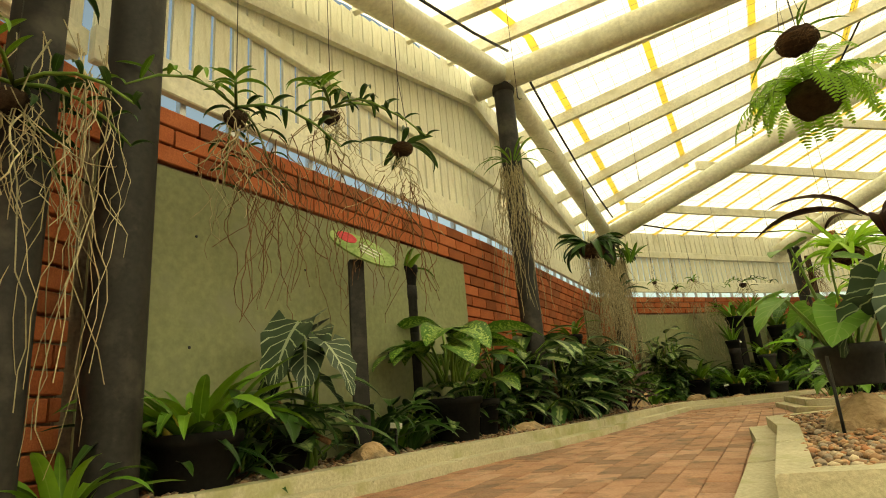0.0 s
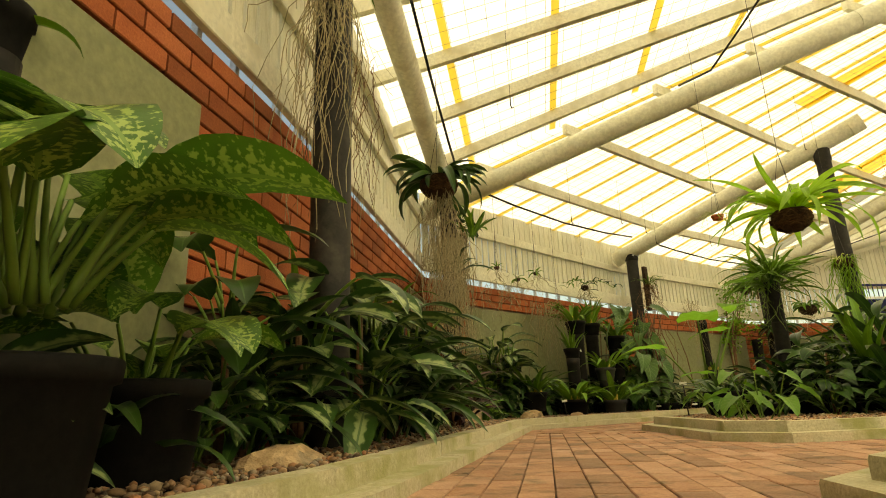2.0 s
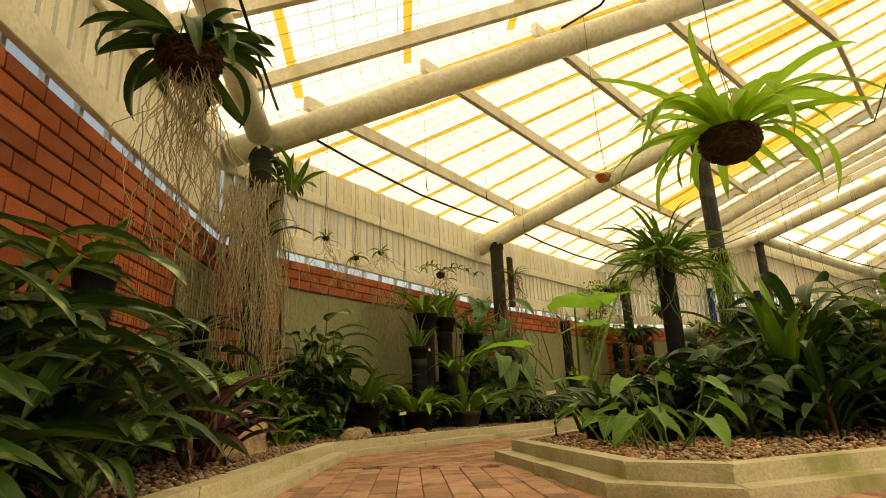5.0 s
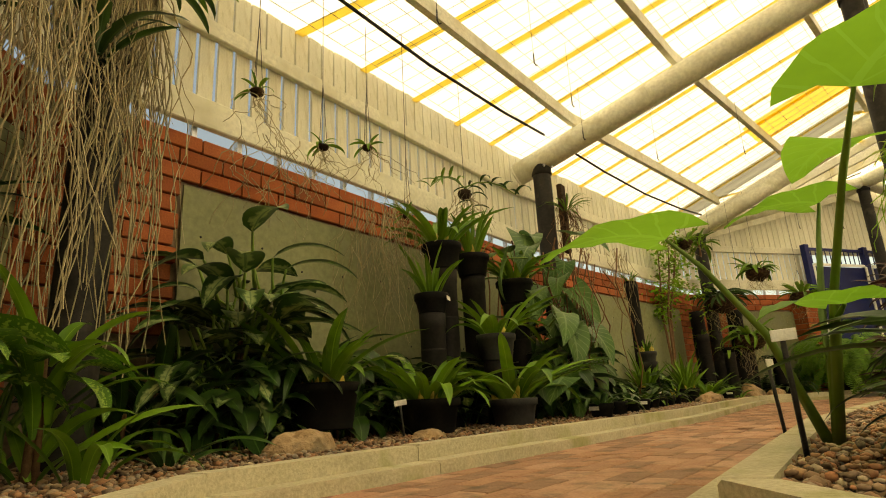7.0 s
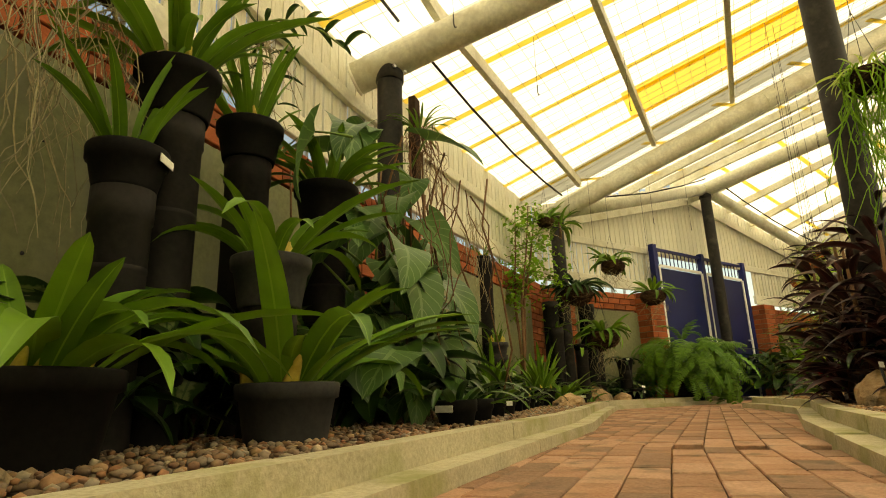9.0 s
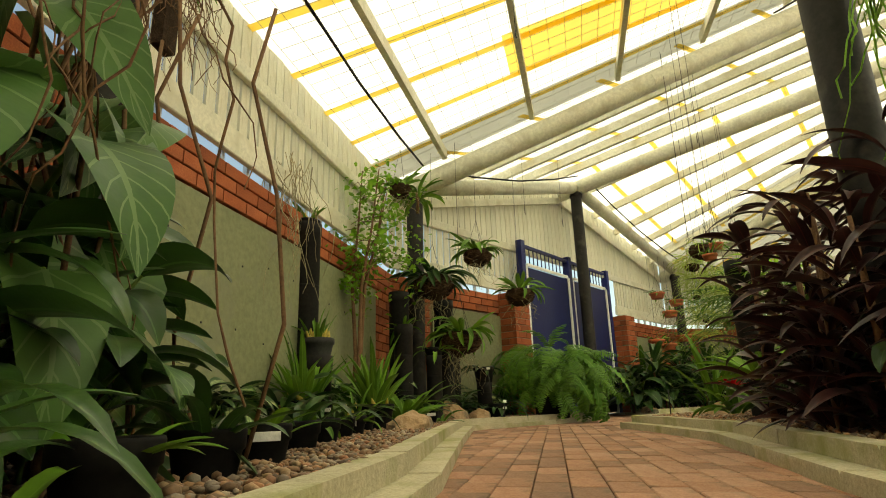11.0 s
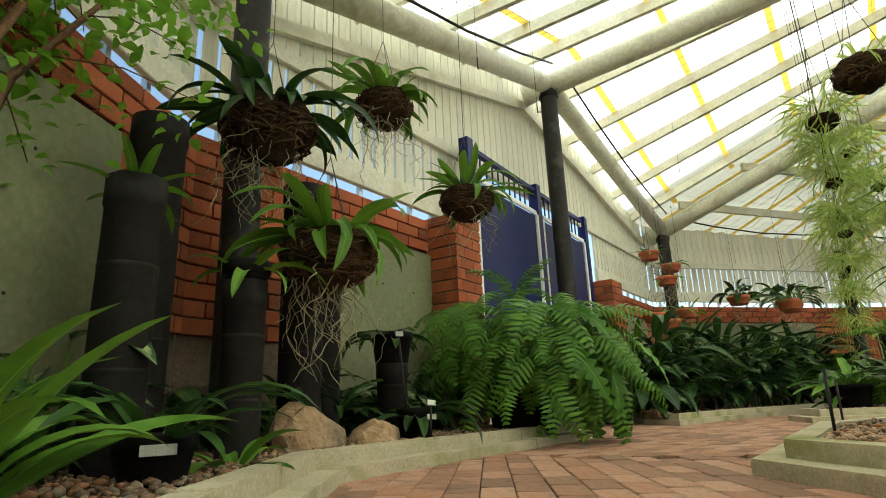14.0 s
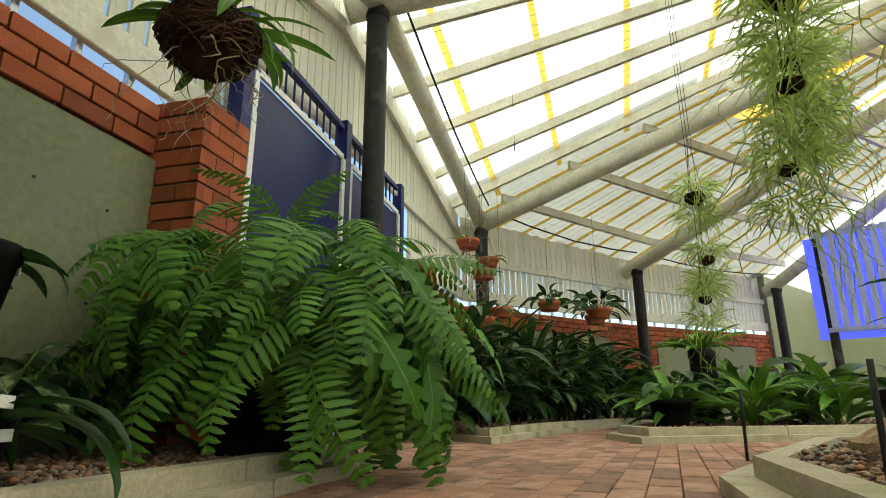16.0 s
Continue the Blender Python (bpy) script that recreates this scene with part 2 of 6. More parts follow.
# ---------------------------------------------------------------- mesh helpers
class Geo:
    """Collects points and faces for one mesh."""

    def __init__(self):
        self.v, self.f, self.m, self.uv = [], [], [], []

    def add(self, verts, faces, slot=0, uvs=None):
        o = len(self.v)
        self.v += [tuple(p) for p in verts]
        for i, f in enumerate(faces):
            self.f.append(tuple(o + k for k in f))
            self.m.append(slot)
            self.uv.append([uvs[k] for k in f] if uvs else [(0.2, 0.5)] * len(f))
        return self

    def box(self, c, s, rz=0.0, slot=0, bevel=0.0):
        x, y, z = (q / 2 for q in s)
        b = min(bevel, x * 0.9, y * 0.9, z * 0.9)
        ca, sa = math.cos(rz), math.sin(rz)
        pts = []
        if b <= 0:
            pts = [(i * x, j * y, k * z) for k in (-1, 1) for i, j in ((-1, -1), (1, -1), (1, 1), (-1, 1))]
            fs = [(3, 2, 1, 0), (4, 5, 6, 7), (0, 1, 5, 4), (1, 2, 6, 5), (2, 3, 7, 6), (3, 0, 4, 7)]
        else:
            rings = [(-z, b), (-z + b, 0), (z - b, 0), (z, b)]
            for zz, inset in rings:
                pts += [(i * (x - inset), j * (y - inset), zz) for i, j in ((-1, -1), (1, -1), (1, 1), (-1, 1))]
            fs = [(3, 2, 1, 0), (12, 13, 14, 15)]
            for r in range(3):
                fs += [(4 * r + i, 4 * r + (i + 1) % 4, 4 * r + 4 + (i + 1) % 4, 4 * r + 4 + i) for i in range(4)]
        return self.add([(c[0] + ca * px - sa * py, c[1] + sa * px + ca * py, c[2] + pz) for px, py, pz in pts], fs, slot)

    def tube(self, pts, radii, sides=8, slot=0, cap=True):
        pts = [Vector(p) for p in pts]
        if not isinstance(radii, (list, tuple)):
            radii = [radii] * len(pts)
        vs, fs = [], []
        up = Vector((0, 0, 1))
        for i, p in enumerate(pts):
            d = (pts[min(i + 1, len(pts) - 1)] - pts[max(i - 1, 0)]).normalized()
            side = d.cross(up if abs(d.z) < 0.95 else Vector((1, 0, 0))).normalized()
            n = side.cross(d)
            for k in range(sides):
                a = 2 * math.pi * k / sides
                vs.append(p + (side * math.cos(a) + n * math.sin(a)) * radii[i])
        for i in range(len(pts) - 1):
            for k in range(sides):
                fs.append((i * sides + k, i * sides + (k + 1) % sides, (i + 1) * sides + (k + 1) % sides, (i + 1) * sides + k))
        if cap:
            fs.append(tuple(range(sides - 1, -1, -1)))
            fs.append(tuple((len(pts) - 1) * sides + k for k in range(sides)))
        return self.add(vs, fs, slot)

    def lathe(self, profile, sides=20, centre=(0, 0, 0), slot=0):
        vs = [(centre[0] + r * math.cos(2 * math.pi * k / sides), centre[1] + r * math.sin(2 * math.pi * k / sides), centre[2] + z) for r, z in profile for k in range(sides)]
        fs = [(i * sides + k, i * sides + (k + 1) % sides, (i + 1) * sides + (k + 1) % sides, (i + 1) * sides + k) for i in range(len(profile) - 1) for k in range(sides)]
        return self.add(vs, fs, slot)

    def mesh(self, name, mats, smooth=True):
        me = bpy.data.meshes.new(name)
        me.from_pydata(self.v, [], self.f)
        for q in mats if isinstance(mats, (list, tuple)) else [mats]:
            me.materials.append(q)
        me.polygons.foreach_set("material_index", self.m)
        me.polygons.foreach_set("use_smooth", [smooth] * len(self.f))
        layer = me.uv_layers.new(name="UVMap")
        layer.data.foreach_set("uv", [c for f in self.uv for p in f for c in p])
        me.update()
        return me


def thing(name, at=(0, 0, 0), label="", category="", group="", kind=""):
    ob = new(name)
    ob.location = at
    ob.empty_display_size = 0.05
    return tagged(ob, label, category, group, kind)


def put(name, me, parent=None, m=None, label=""):
    """One mesh object, under a thing or a part where one is given; m is its pose in the parent."""
    ob = new(name, me)
    if parent is not None:
        ob.parent = parent
    if m is not None:
        ob.matrix_basis = m
    if label:
        ob["label"] = label
    return ob


def place(x, y, z, rz=0.0, s=1.0, rx=0.0, ry=0.0):
    if not isinstance(s, tuple):
        s = (s, s, s)
    return Matrix.LocRotScale((x, y, z), Euler((rx, ry, rz)), s)


rng = random.Random(7)
UNIT = Geo().box((0, 0, 0), (1, 1, 1)).mesh("unit_board", M_CREAM, False)
# ---------------------------------------------------------------- plan
from mathutils import geometry
COLS = [(-0.95, 1.75), (0.85, 4.60), (2.65, 7.80), (6.37, 9.39), (10.40, 10.50), (13.95, 9.60), (17.60, 8.65), (19.60, 5.90), (21.4, 2.6)]
TOPS = [2.45, 3.15, 2.45, 2.52, 2.55, 3.55, 2.75, 2.6, 2.6]
BEAMS = [(0, 0.30), (-28, 0.06), (-32, 0.34), (-60, 0.34), (-66, 0.42), (-92, 0.18), (-120, 0.26), (-145, 0.30), (-170, 0.30)]
REACH = [6.0, 6.0, 6.2, 6.2, 6.2, 6.4, 6.2, 6.0, 6.0]
BACK = 0.30          # the walls stand this far behind the columns
BRICK_TOP, RAIL, MID = 1.62, 1.76, 2.28


def outward(k):
    (ax, ay), (bx, by) = COLS[k], COLS[k + 1]
    l = math.hypot(bx - ax, by - ay)
    return (bx - ax) / l, (by - ay) / l, -(by - ay) / l, (bx - ax) / l, l


def corner(k):
    """Where the wall's inner face turns, behind column k."""
    ks = [j for j in (k - 1, k) if 0 <= j < len(COLS) - 1]
    nx = sum(outward(j)[2] for j in ks)
    ny = sum(outward(j)[3] for j in ks)
    l = math.hypot(nx, ny)
    cosh = (nx * outward(ks[0])[2] + ny * outward(ks[0])[3]) / l
    return COLS[k][0] + nx / l * BACK / cosh, COLS[k][1] + ny / l * BACK / cosh


WALL = [corner(k) for k in range(len(COLS))]


def beam_at(k, d):
    a, s = BEAMS[k]
    return Vector((COLS[k][0] + d * math.cos(radians(a)), COLS[k][1] + d * math.sin(radians(a)), TOPS[k] + 0.06 + d * s))


def bay(k):
    (ax, ay), (bx, by) = WALL[k], WALL[k + 1]
    l = math.hypot(bx - ax, by - ay)
    return (ax, ay), ((bx - ax) / l, (by - ay) / l), l, math.atan2(by - ay, bx - ax)


# ---------------------------------------------------------------- ground
ground = tagged(put("ground", Geo().add([(-60, -60, -0.03), (80, -60, -0.03), (80, 80, -0.03), (-60, 80, -0.03)], [(0, 1, 2, 3)]).mesh("ground", M_SAND)),
                "sandy brown earth under the paving and beds", "ground", kind="structure")

KERB_L = [(-1.9, -2.2), (-1.0, 1.15), (-0.70, 1.78), (-0.3, 2.3), (0.05, 2.8), (0.72, 3.62), (3.0, 7.05), (4.5, 7.55), (6.7, 8.32), (8.4, 9.1), (10.1, 9.85), (10.8, 9.72), (12.35, 9.35)]
KERB_L2 = [(15.2, 9.35), (14.0, 8.75), (15.2, 8.25), (17.0, 7.3), (18.4, 5.9), (19.6, 3.0)]
ISLE_0 = [(0.72, 1.22), (1.45, 2.45), (1.78, 3.12), (2.4, 3.3), (5.0, 1.6), (4.0, 0.4), (1.7, 0.95)]
ISLE_A = [(3.62, 6.02), (3.04, 4.75), (3.15, 4.45), (3.9, 4.28), (6.5, 4.0), (12.0, 3.6), (13.2, 5.6), (12.7, 7.3), (11.6, 8.12), (10.4, 8.44), (9.6, 8.02), (8.7, 7.62), (7.0, 7.25), (5.3, 6.75)]
ISLE_D = [(13.9, 7.7), (14.5, 7.75), (16.6, 6.6), (17.6, 4.8), (17.2, 2.0), (14.6, 4.6)]


def offset(line, d, closed=False):
    n = len(line)
    out = []
    for i, (x, y) in enumerate(line):
        a = line[(i - 1) % n] if closed or i else None
        b = line[(i + 1) % n] if closed or i < n - 1 else None
        ns = []
        for p, q in ((a, (x, y)), ((x, y), b)):
            if p and q:
                l = math.hypot(q[0] - p[0], q[1] - p[1])
                ns.append((-(q[1] - p[1]) / l, (q[0] - p[0]) / l))
        nx, ny = sum(v[0] for v in ns) / len(ns), sum(v[1] for v in ns) / len(ns)
        l2 = max(nx * nx + ny * ny, 0.3)
        out.append((x + d * nx / l2, y + d * ny / l2))
    return out


def kerb(line, closed, sgn, name, label):
    """A stepped concrete edging: a low plinth towards the path and the kerb proper; each cast length is a piece of its own."""
    top = thing(name, (0, 0, 0), label, "kerb", kind="structure")
    n = len(line)
    for z0, z1, d0, d1, pname in ((-0.03, 0.043, -0.09, 0.004, "plinth"), (-0.03, 0.098, 0.0, 0.08, "kerbstone")):
        a, b = offset(line, sgn * d0, closed), offset(line, sgn * d1, closed)
        for i in range(n if closed else n - 1):
            j = (i + 1) % n
            ln = math.hypot(a[j][0] - a[i][0], a[j][1] - a[i][1])
            cuts = max(1, round(ln / 0.95))
            for c in range(cuts):
                g = 0.003 / max(ln, 0.2)
                f0, f1 = c / cuts + (g if c else 0), (c + 1) / cuts - (g if c < cuts - 1 else 0)
                lerp = lambda p, q, f: (p[0] + (q[0] - p[0]) * f, p[1] + (q[1] - p[1]) * f)
                q = [lerp(a[i], a[j], f0), lerp(a[i], a[j], f1), lerp(b[i], b[j], f1), lerp(b[i], b[j], f0)]
                if sgn < 0:
                    q = q[::-1]
                cx, cy = sum(p[0] for p in q) / 4, sum(p[1] for p in q) / 4
                e = 0.010
                shr = [((p[0] - cx) * (1 - e / 0.5) + cx, (p[1] - cy) * (1 - e / 0.5) + cy) for p in q]
                zt = z1 + rng.uniform(-0.003, 0.003)
                vs = [(*p, z0) for p in q] + [(*p, zt - 0.010) for p in q] + [(*p, zt) for p in shr]
                fs = [(r * 4 + k, r * 4 + (k + 1) % 4, r * 4 + 4 + (k + 1) % 4, r * 4 + 4 + k) for r in range(2) for k in range(4)] + [(8, 9, 10, 11)]
                put(pname, Geo().add(vs, fs).mesh(pname, M_CONC, False), top)
    return top


kerb(KERB_L, False, 1, "kerb_1", "weathered stepped concrete edging along the brick path")
kerb(KERB_L2, False, 1, "kerb_2", "pale concrete edging round the far bed")
kerb(ISLE_0, True, -1, "kerb_3", "low concrete edging round a gravel bed")
kerb(ISLE_A, True, 1, "kerb_4", "stepped concrete edging with green algae")
kerb(ISLE_D, True, -1, "kerb_5", "mossy concrete edging of the far island bed")


def inside(p, poly):
    r = False
    for i in range(len(poly)):
        (x0, y0), (x1, y1) = poly[i], poly[i - 1]
        if (y0 > p[1]) != (y1 > p[1]) and p[0] < (x1 - x0) * (p[1] - y0) / (y1 - y0) + x0:
            r = not r
    return r


BED_L = offset(KERB_L, 0.07) + [WALL[5], WALL[4], WALL[3], WALL[2], WALL[1], WALL[0], (-2.3, -2.2)]
BED_L2 = offset(KERB_L2, 0.09) + [WALL[8], WALL[7], WALL[6], (15.6, 9.6)]
BEDS = [("gravel_bed_1", BED_L), ("gravel_bed_2", BED_L2), ("gravel_bed_3", offset(ISLE_0, -0.07, True)), ("gravel_bed_4", offset(ISLE_A, 0.07, True)), ("gravel_bed_5", offset(ISLE_D, -0.07, True))]
for nm, poly in BEDS:
    pts = [Vector((x, y, 0.062)) for x, y in poly]
    me = Geo().add(pts, [t if (pts[t[1]] - pts[t[0]]).cross(pts[t[2]] - pts[t[0]]).z > 0 else t[::-1] for t in geometry.tessellate_polygon([pts])]).mesh(nm, M_EARTH, False)
    tagged(put(nm, me), "dark soil bed under river gravel", "garden bed", kind="structure")

# loose gravel, thickest where the camera passes
ICO = bmesh.new()
bmesh.ops.create_icosphere(ICO, subdivisions=1, radius=1.0)
ico_v = np.array([v.co[:] for v in ICO.verts])
ico_f = np.array([[v.index for v in f.verts] for f in ICO.faces])
ICO.free()


def pebbles(name, poly, count, near, label, m=M_PEBBLE):
    r = np.random.default_rng(len(name) + count)
    xs, ys = [p[0] for p in poly], [p[1] for p in poly]
    got = []
    while len(got) < count:
        p = (r.uniform(min(xs), max(xs)), r.uniform(min(ys), max(ys)))
        if inside(p, poly):
            d = min(math.hypot(p[0] - q[0], p[1] - q[1]) for q in near)
            if r.random() < math.exp(-max(0, d - 0.35) / 0.55):
                got.append(p)
    n = len(got)
    c = np.column_stack([np.array(got), 0.066 + r.uniform(0, 0.028, n)])
    size = r.uniform(0.006, 0.0145, (n, 1)) * np.column_stack([r.uniform(0.8, 1.5, n), r.uniform(0.8, 1.2, n), r.uniform(0.5, 0.9, n)])
    ang = r.uniform(0, 6.28, n)
    base = ico_v[None] * size[:, None] * r.uniform(0.82, 1.15, (n, len(ico_v), 1))
    ca, sa = np.cos(ang)[:, None], np.sin(ang)[:, None]
    v = np.stack([base[..., 0] * ca - base[..., 1] * sa, base[..., 0] * sa + base[..., 1] * ca, base[..., 2]], -1) + c[:, None]
    f = ico_f[None] + (np.arange(n) * len(ico_v))[:, None, None]
    me = bpy.data.meshes.new(name)
    v, f = v.reshape(-1, 3), f.reshape(-1, 3)
    me.vertices.add(len(v))
    me.vertices.foreach_set("co", v.ravel())
    me.loops.add(f.size)
    me.loops.foreach_set("vertex_index", f.ravel())
    me.polygons.add(len(f))
    me.polygons.foreach_set("loop_start", np.arange(0, f.size, 3))
    me.update(calc_edges=True)
    me.polygons.foreach_set("use_smooth", np.ones(len(f), bool))
    me.materials.append(m)
    tagged(put(name, me), label, "gravel", kind="stuff")


def dense(line, step=0.5, closed=False):
    out = []
    for i in range(len(line) - (0 if closed else 1)):
        a, b = line[i], line[(i + 1) % len(line)]
        k = max(1, int(math.hypot(b[0] - a[0], b[1] - a[1]) / step))
        out += [(a[0] + (b[0] - a[0]) * j / k, a[1] + (b[1] - a[1]) * j / k) for j in range(k)]
    return out


pebbles("gravel", BED_L, 46000, dense(offset(KERB_L, 0.25)), "brown and grey river gravel in the wall bed")
pebbles("gravel", BED_L2, 2500, dense(offset(KERB_L2, 0.25)), "brown river gravel in the far bed")
pebbles("gravel", BEDS[2][1], 7000, [(1.1, 1.6), (1.6, 2.2), (1.9, 2.8)], "pale brown river gravel in the island bed", M_PALE_PEBBLE)
pebbles("gravel", BEDS[3][1], 28000, dense(offset(ISLE_A[-5:] + ISLE_A[:4], 0.4)), "pale brown river gravel in the long island bed", M_PALE_PEBBLE)
pebbles("gravel", BEDS[4][1], 2000, dense(ISLE_D[:4]), "pale gravel in the far island bed", M_PALE_PEBBLE)

# ---------------------------------------------------------------- columns and beams
for k, ((x, y), top) in enumerate(zip(COLS, TOPS)):
    col = thing("column", (x, y, 0), "dark grey round steel roof column", "column", "roof columns")
    r = 0.088
    put("shaft", Geo().lathe([(r, -0.03), (r, top)], 24).mesh("shaft", M_POST), col)
    put("base_plate", Geo().box((0, 0, 0.05), (0.3, 0.3, 0.02), 0.4, 0, 0.004).mesh("base_plate", M_POST, False), col)
    put("cap", Geo().lathe([(r + 0.004, top - 0.16), (r + 0.012, top - 0.155), (r + 0.012, top - 0.02), (r + 0.004, top), (0.0, top + 0.004)], 24).mesh("cap", M_POST), col)
    for s in (-1, 1):
        put("bolt", Geo().lathe([(0.0, 0.014), (0.014, 0.012), (0.016, 0.0)], 6).mesh("bolt", M_ZINC, False), col, place(s * 0.05, -(r + 0.012), top - 0.09, 0, 1, radians(90)))
    a, s = BEAMS[k]
    bm_ = thing("roof_beam", (x, y, top), "cream painted round steel roof beam sloping inward", "roof beam", "roof beams")
    d = Vector((math.cos(radians(a)), math.sin(radians(a)), s))
    run = 3.25 if k == 3 else REACH[k]
    put("tube", Geo().tube([d * -0.25, d * 1, d * 2, d * run], 0.118, 24).mesh("tube", M_TUBE), bm_)
    put("end_cap", Geo().tube([d * -0.27, d * -0.25], 0.122, 24).mesh("end_cap", M_TUBE), bm_)
    for q in (1.1, 2.7, 4.4 if run > 5 else 3.1):
        put("weld_ring", Geo().tube([d * q, d * (q + 0.012)], 0.1205, 24).mesh("weld_ring", M_TUBE), bm_)

# eave tubes, over the walls
for k in range(len(COLS) - 1):
    a, b = Vector((*COLS[k], TOPS[k] + 0.02)), Vector((*COLS[k + 1], TOPS[k + 1] + 0.02))
    if max(TOPS[k], TOPS[k + 1]) > 3:
        et = thing("eave_tube", a, "cream painted steel tube along the rising eave", "roof beam", "eave tubes")
        put("tube", Geo().tube([(b - a) * 0.02, (b - a) * 0.98], 0.10, 20).mesh("tube", M_TUBE), et)
    hi = thing("gutter_cable", a, "black cable slung along the eave", "cable")
    w = b - a
    n = Vector((outward(k)[2], outward(k)[3], 0))
    put("cable", Geo().tube([w * f - n * 0.16 + Vector((0, 0, 0.17 - 0.12 * math.sin(math.pi * f))) for f in (0.05, 0.25, 0.5, 0.75, 0.95)], 0.012, 6).mesh("cable", M_CABLE), hi)

# inner columns that carry the beams further in
for k, d in ((3, 2.75), (5, 5.6), (6, 5.0)):
    p = beam_at(k, d)
    ic = thing("column", (p.x, p.y, 0), "dark grey inner roof column among the plants", "column", "roof columns")
    put("shaft", Geo().lathe([(0.088, -0.03), (0.088, p.z - 0.12)], 24).mesh("shaft", M_POST), ic)
    put("cap", Geo().lathe([(0.10, p.z - 0.3), (0.10, p.z - 0.14)], 24).mesh("cap", M_POST), ic)

# ---------------------------------------------------------------- roof
def roof_point(k, u, d):
    """Over bay k: u from its first beam to its second, d metres in from the eave."""
    p, q = beam_at(k, d), beam_at(k + 1, d)
    return p + (q - p) * u + Vector((0, 0, 0.27))


for k in range(len(COLS) - 1):
    sheet = thing("roof_bay_%d" % (k + 1), (0, 0, 0), "white translucent roof sheeting with yellowed laps and wire mesh", "roof", kind="structure")
    g = Geo()
    nu, nd = 24, 8
    D = [-0.45 + (REACH[k] + 0.45) * j / nd for j in range(nd + 1)]
    vs = [roof_point(k, i / nu, d) + Vector((0, 0, 0.012 * (i % 2))) for d in D for i in range(nu + 1)]
    fs = [(j * (nu + 1) + i, j * (nu + 1) + i + 1, (j + 1) * (nu + 1) + i + 1, (j + 1) * (nu + 1) + i) for j in range(nd) for i in range(nu)]
    g.add(vs, fs)
    for idx in range(len(g.m)):
        j, i = divmod(idx, nu)
        if k == 3 and 15 <= i < 19 and j >= 2 or k == 2 and 17 <= i < 20 and j >= 4:
            g.m[idx] = 1
        if k == 6 or k == 7 and j < 5 or k == 5 and i >= nu - 3 and j < 4 or k == 4 and i < 2 or k == 3 and i >= nu - 2:
            g.m[idx] = 2
        if k == 6 and 4 <= j <= 5 and 6 <= i < 14:
            g.m[idx] = 1
    put("sheeting", g.mesh("sheeting", [M_SHEET, M_ORANGE, M_GREYSHEET], False), sheet)
    across = k in (0, 1, 4, 5)     # in the gabled bays the rafters follow the beams and the laps cross them
    for i in range(7):
        if across:
            d = 0.3 + 0.92 * i
            pts = [roof_point(k, f / 8, d) for f in range(9)]
            t = (roof_point(k, 0.5, d + 0.1) - roof_point(k, 0.5, d)).normalized() * 0.034
        else:
            pts = [roof_point(k, (i + 0.5) / 7, d) for d in D]
            t = (roof_point(k, 1, 0) - roof_point(k, 0, 0)).normalized() * 0.034
        pts = [p + Vector((0, 0, -0.018)) for p in pts]
        gv = [q for p in pts for q in (p - t, p + t, p + t - Vector((0, 0, 0.006)), p - t - Vector((0, 0, 0.006)))]
        gf = [(4 * a + b, 4 * a + (b + 1) % 4, 4 * a + 4 + (b + 1) % 4, 4 * a + 4 + b) for a in range(len(pts) - 1) for b in range(4)]
        put("sheet_lap", Geo().add(gv, gf).mesh("sheet_lap", M_YELLOW, False), sheet, None, "yellowed overlap of the roof sheets")
    for j in range(5 if across else 6):
        if across:
            u = (0.14, 0.33, 0.52, 0.71, 0.9)[j]
            a, b = roof_point(k, u, -0.35), roof_point(k, u, REACH[k])
        else:
            d = 0.35 + j
            a, b = roof_point(k, 0.0, d), roof_point(k, 1.0, d)
        w = b - a
        h = Vector((0, 0, -0.055))
        n = Vector((w.y, -w.x, 0)).normalized() * 0.026
        q = [a + h * 0.45 - n, a + h * 0.45 + n, a + h * 2.6 + n, a + h * 2.6 - n]
        vs = q + [p + w for p in q]
        put("purlin", Geo().add(vs, [(0, 1, 5, 4), (1, 2, 6, 5), (2, 3, 7, 6), (3, 0, 4, 7), (0, 3, 2, 1), (4, 5, 6, 7)]).mesh("purlin", M_CREAM, False), sheet)
    if 1 <= k <= 6:
        gm = Geo()
        for i in range(1, 26):
            gm.tube([roof_point(k, i / 26, d) + Vector((0, 0, -0.026)) for d in (-0.3, 2, 4, REACH[k])], 0.0028, 3, 0, False)
        for j in range(40):
            d = -0.3 + j * 0.16
            gm.tube([roof_point(k, 0, d) + Vector((0, 0, -0.028)), roof_point(k, 1, d) + Vector((0, 0, -0.028))], 0.0028, 3, 0, False)
        tagged(put("wire_mesh", gm.mesh("wire_mesh", M_MESHWIRE), sheet), kind="stuff")
# the middle of the roof, beyond the beams
ring = [beam_at(k, REACH[k]) + Vector((0, 0, 0.27)) for k in range(len(COLS))]
bm = bmesh.new()
vsr = [bm.verts.new(p) for p in ring]
mid = bm.verts.new((10, -2, 5.2))
far = [bm.verts.new(p) for p in [(26, -1, 3.2), (22, -12, 3.2), (8, -16, 3.2), (-6, -12, 3.2), (-6, -2, 3.2)]]
loop_ = vsr + far
for i in range(len(loop_)):
    try:
        bm.faces.new((loop_[i], loop_[(i + 1) % len(loop_)], mid))
    except ValueError:
        pass
first, last = [bm.verts.new(roof_point(0, 0, -0.45)), bm.verts.new(roof_point(len(COLS) - 2, 1, -0.45))]
bm.faces.new((vsr[0], first, far[-1]))
bm.faces.new((vsr[-1], last, far[0]))
me = bpy.data.meshes.new("roof_middle")
bm.to_mesh(me)
bm.free()
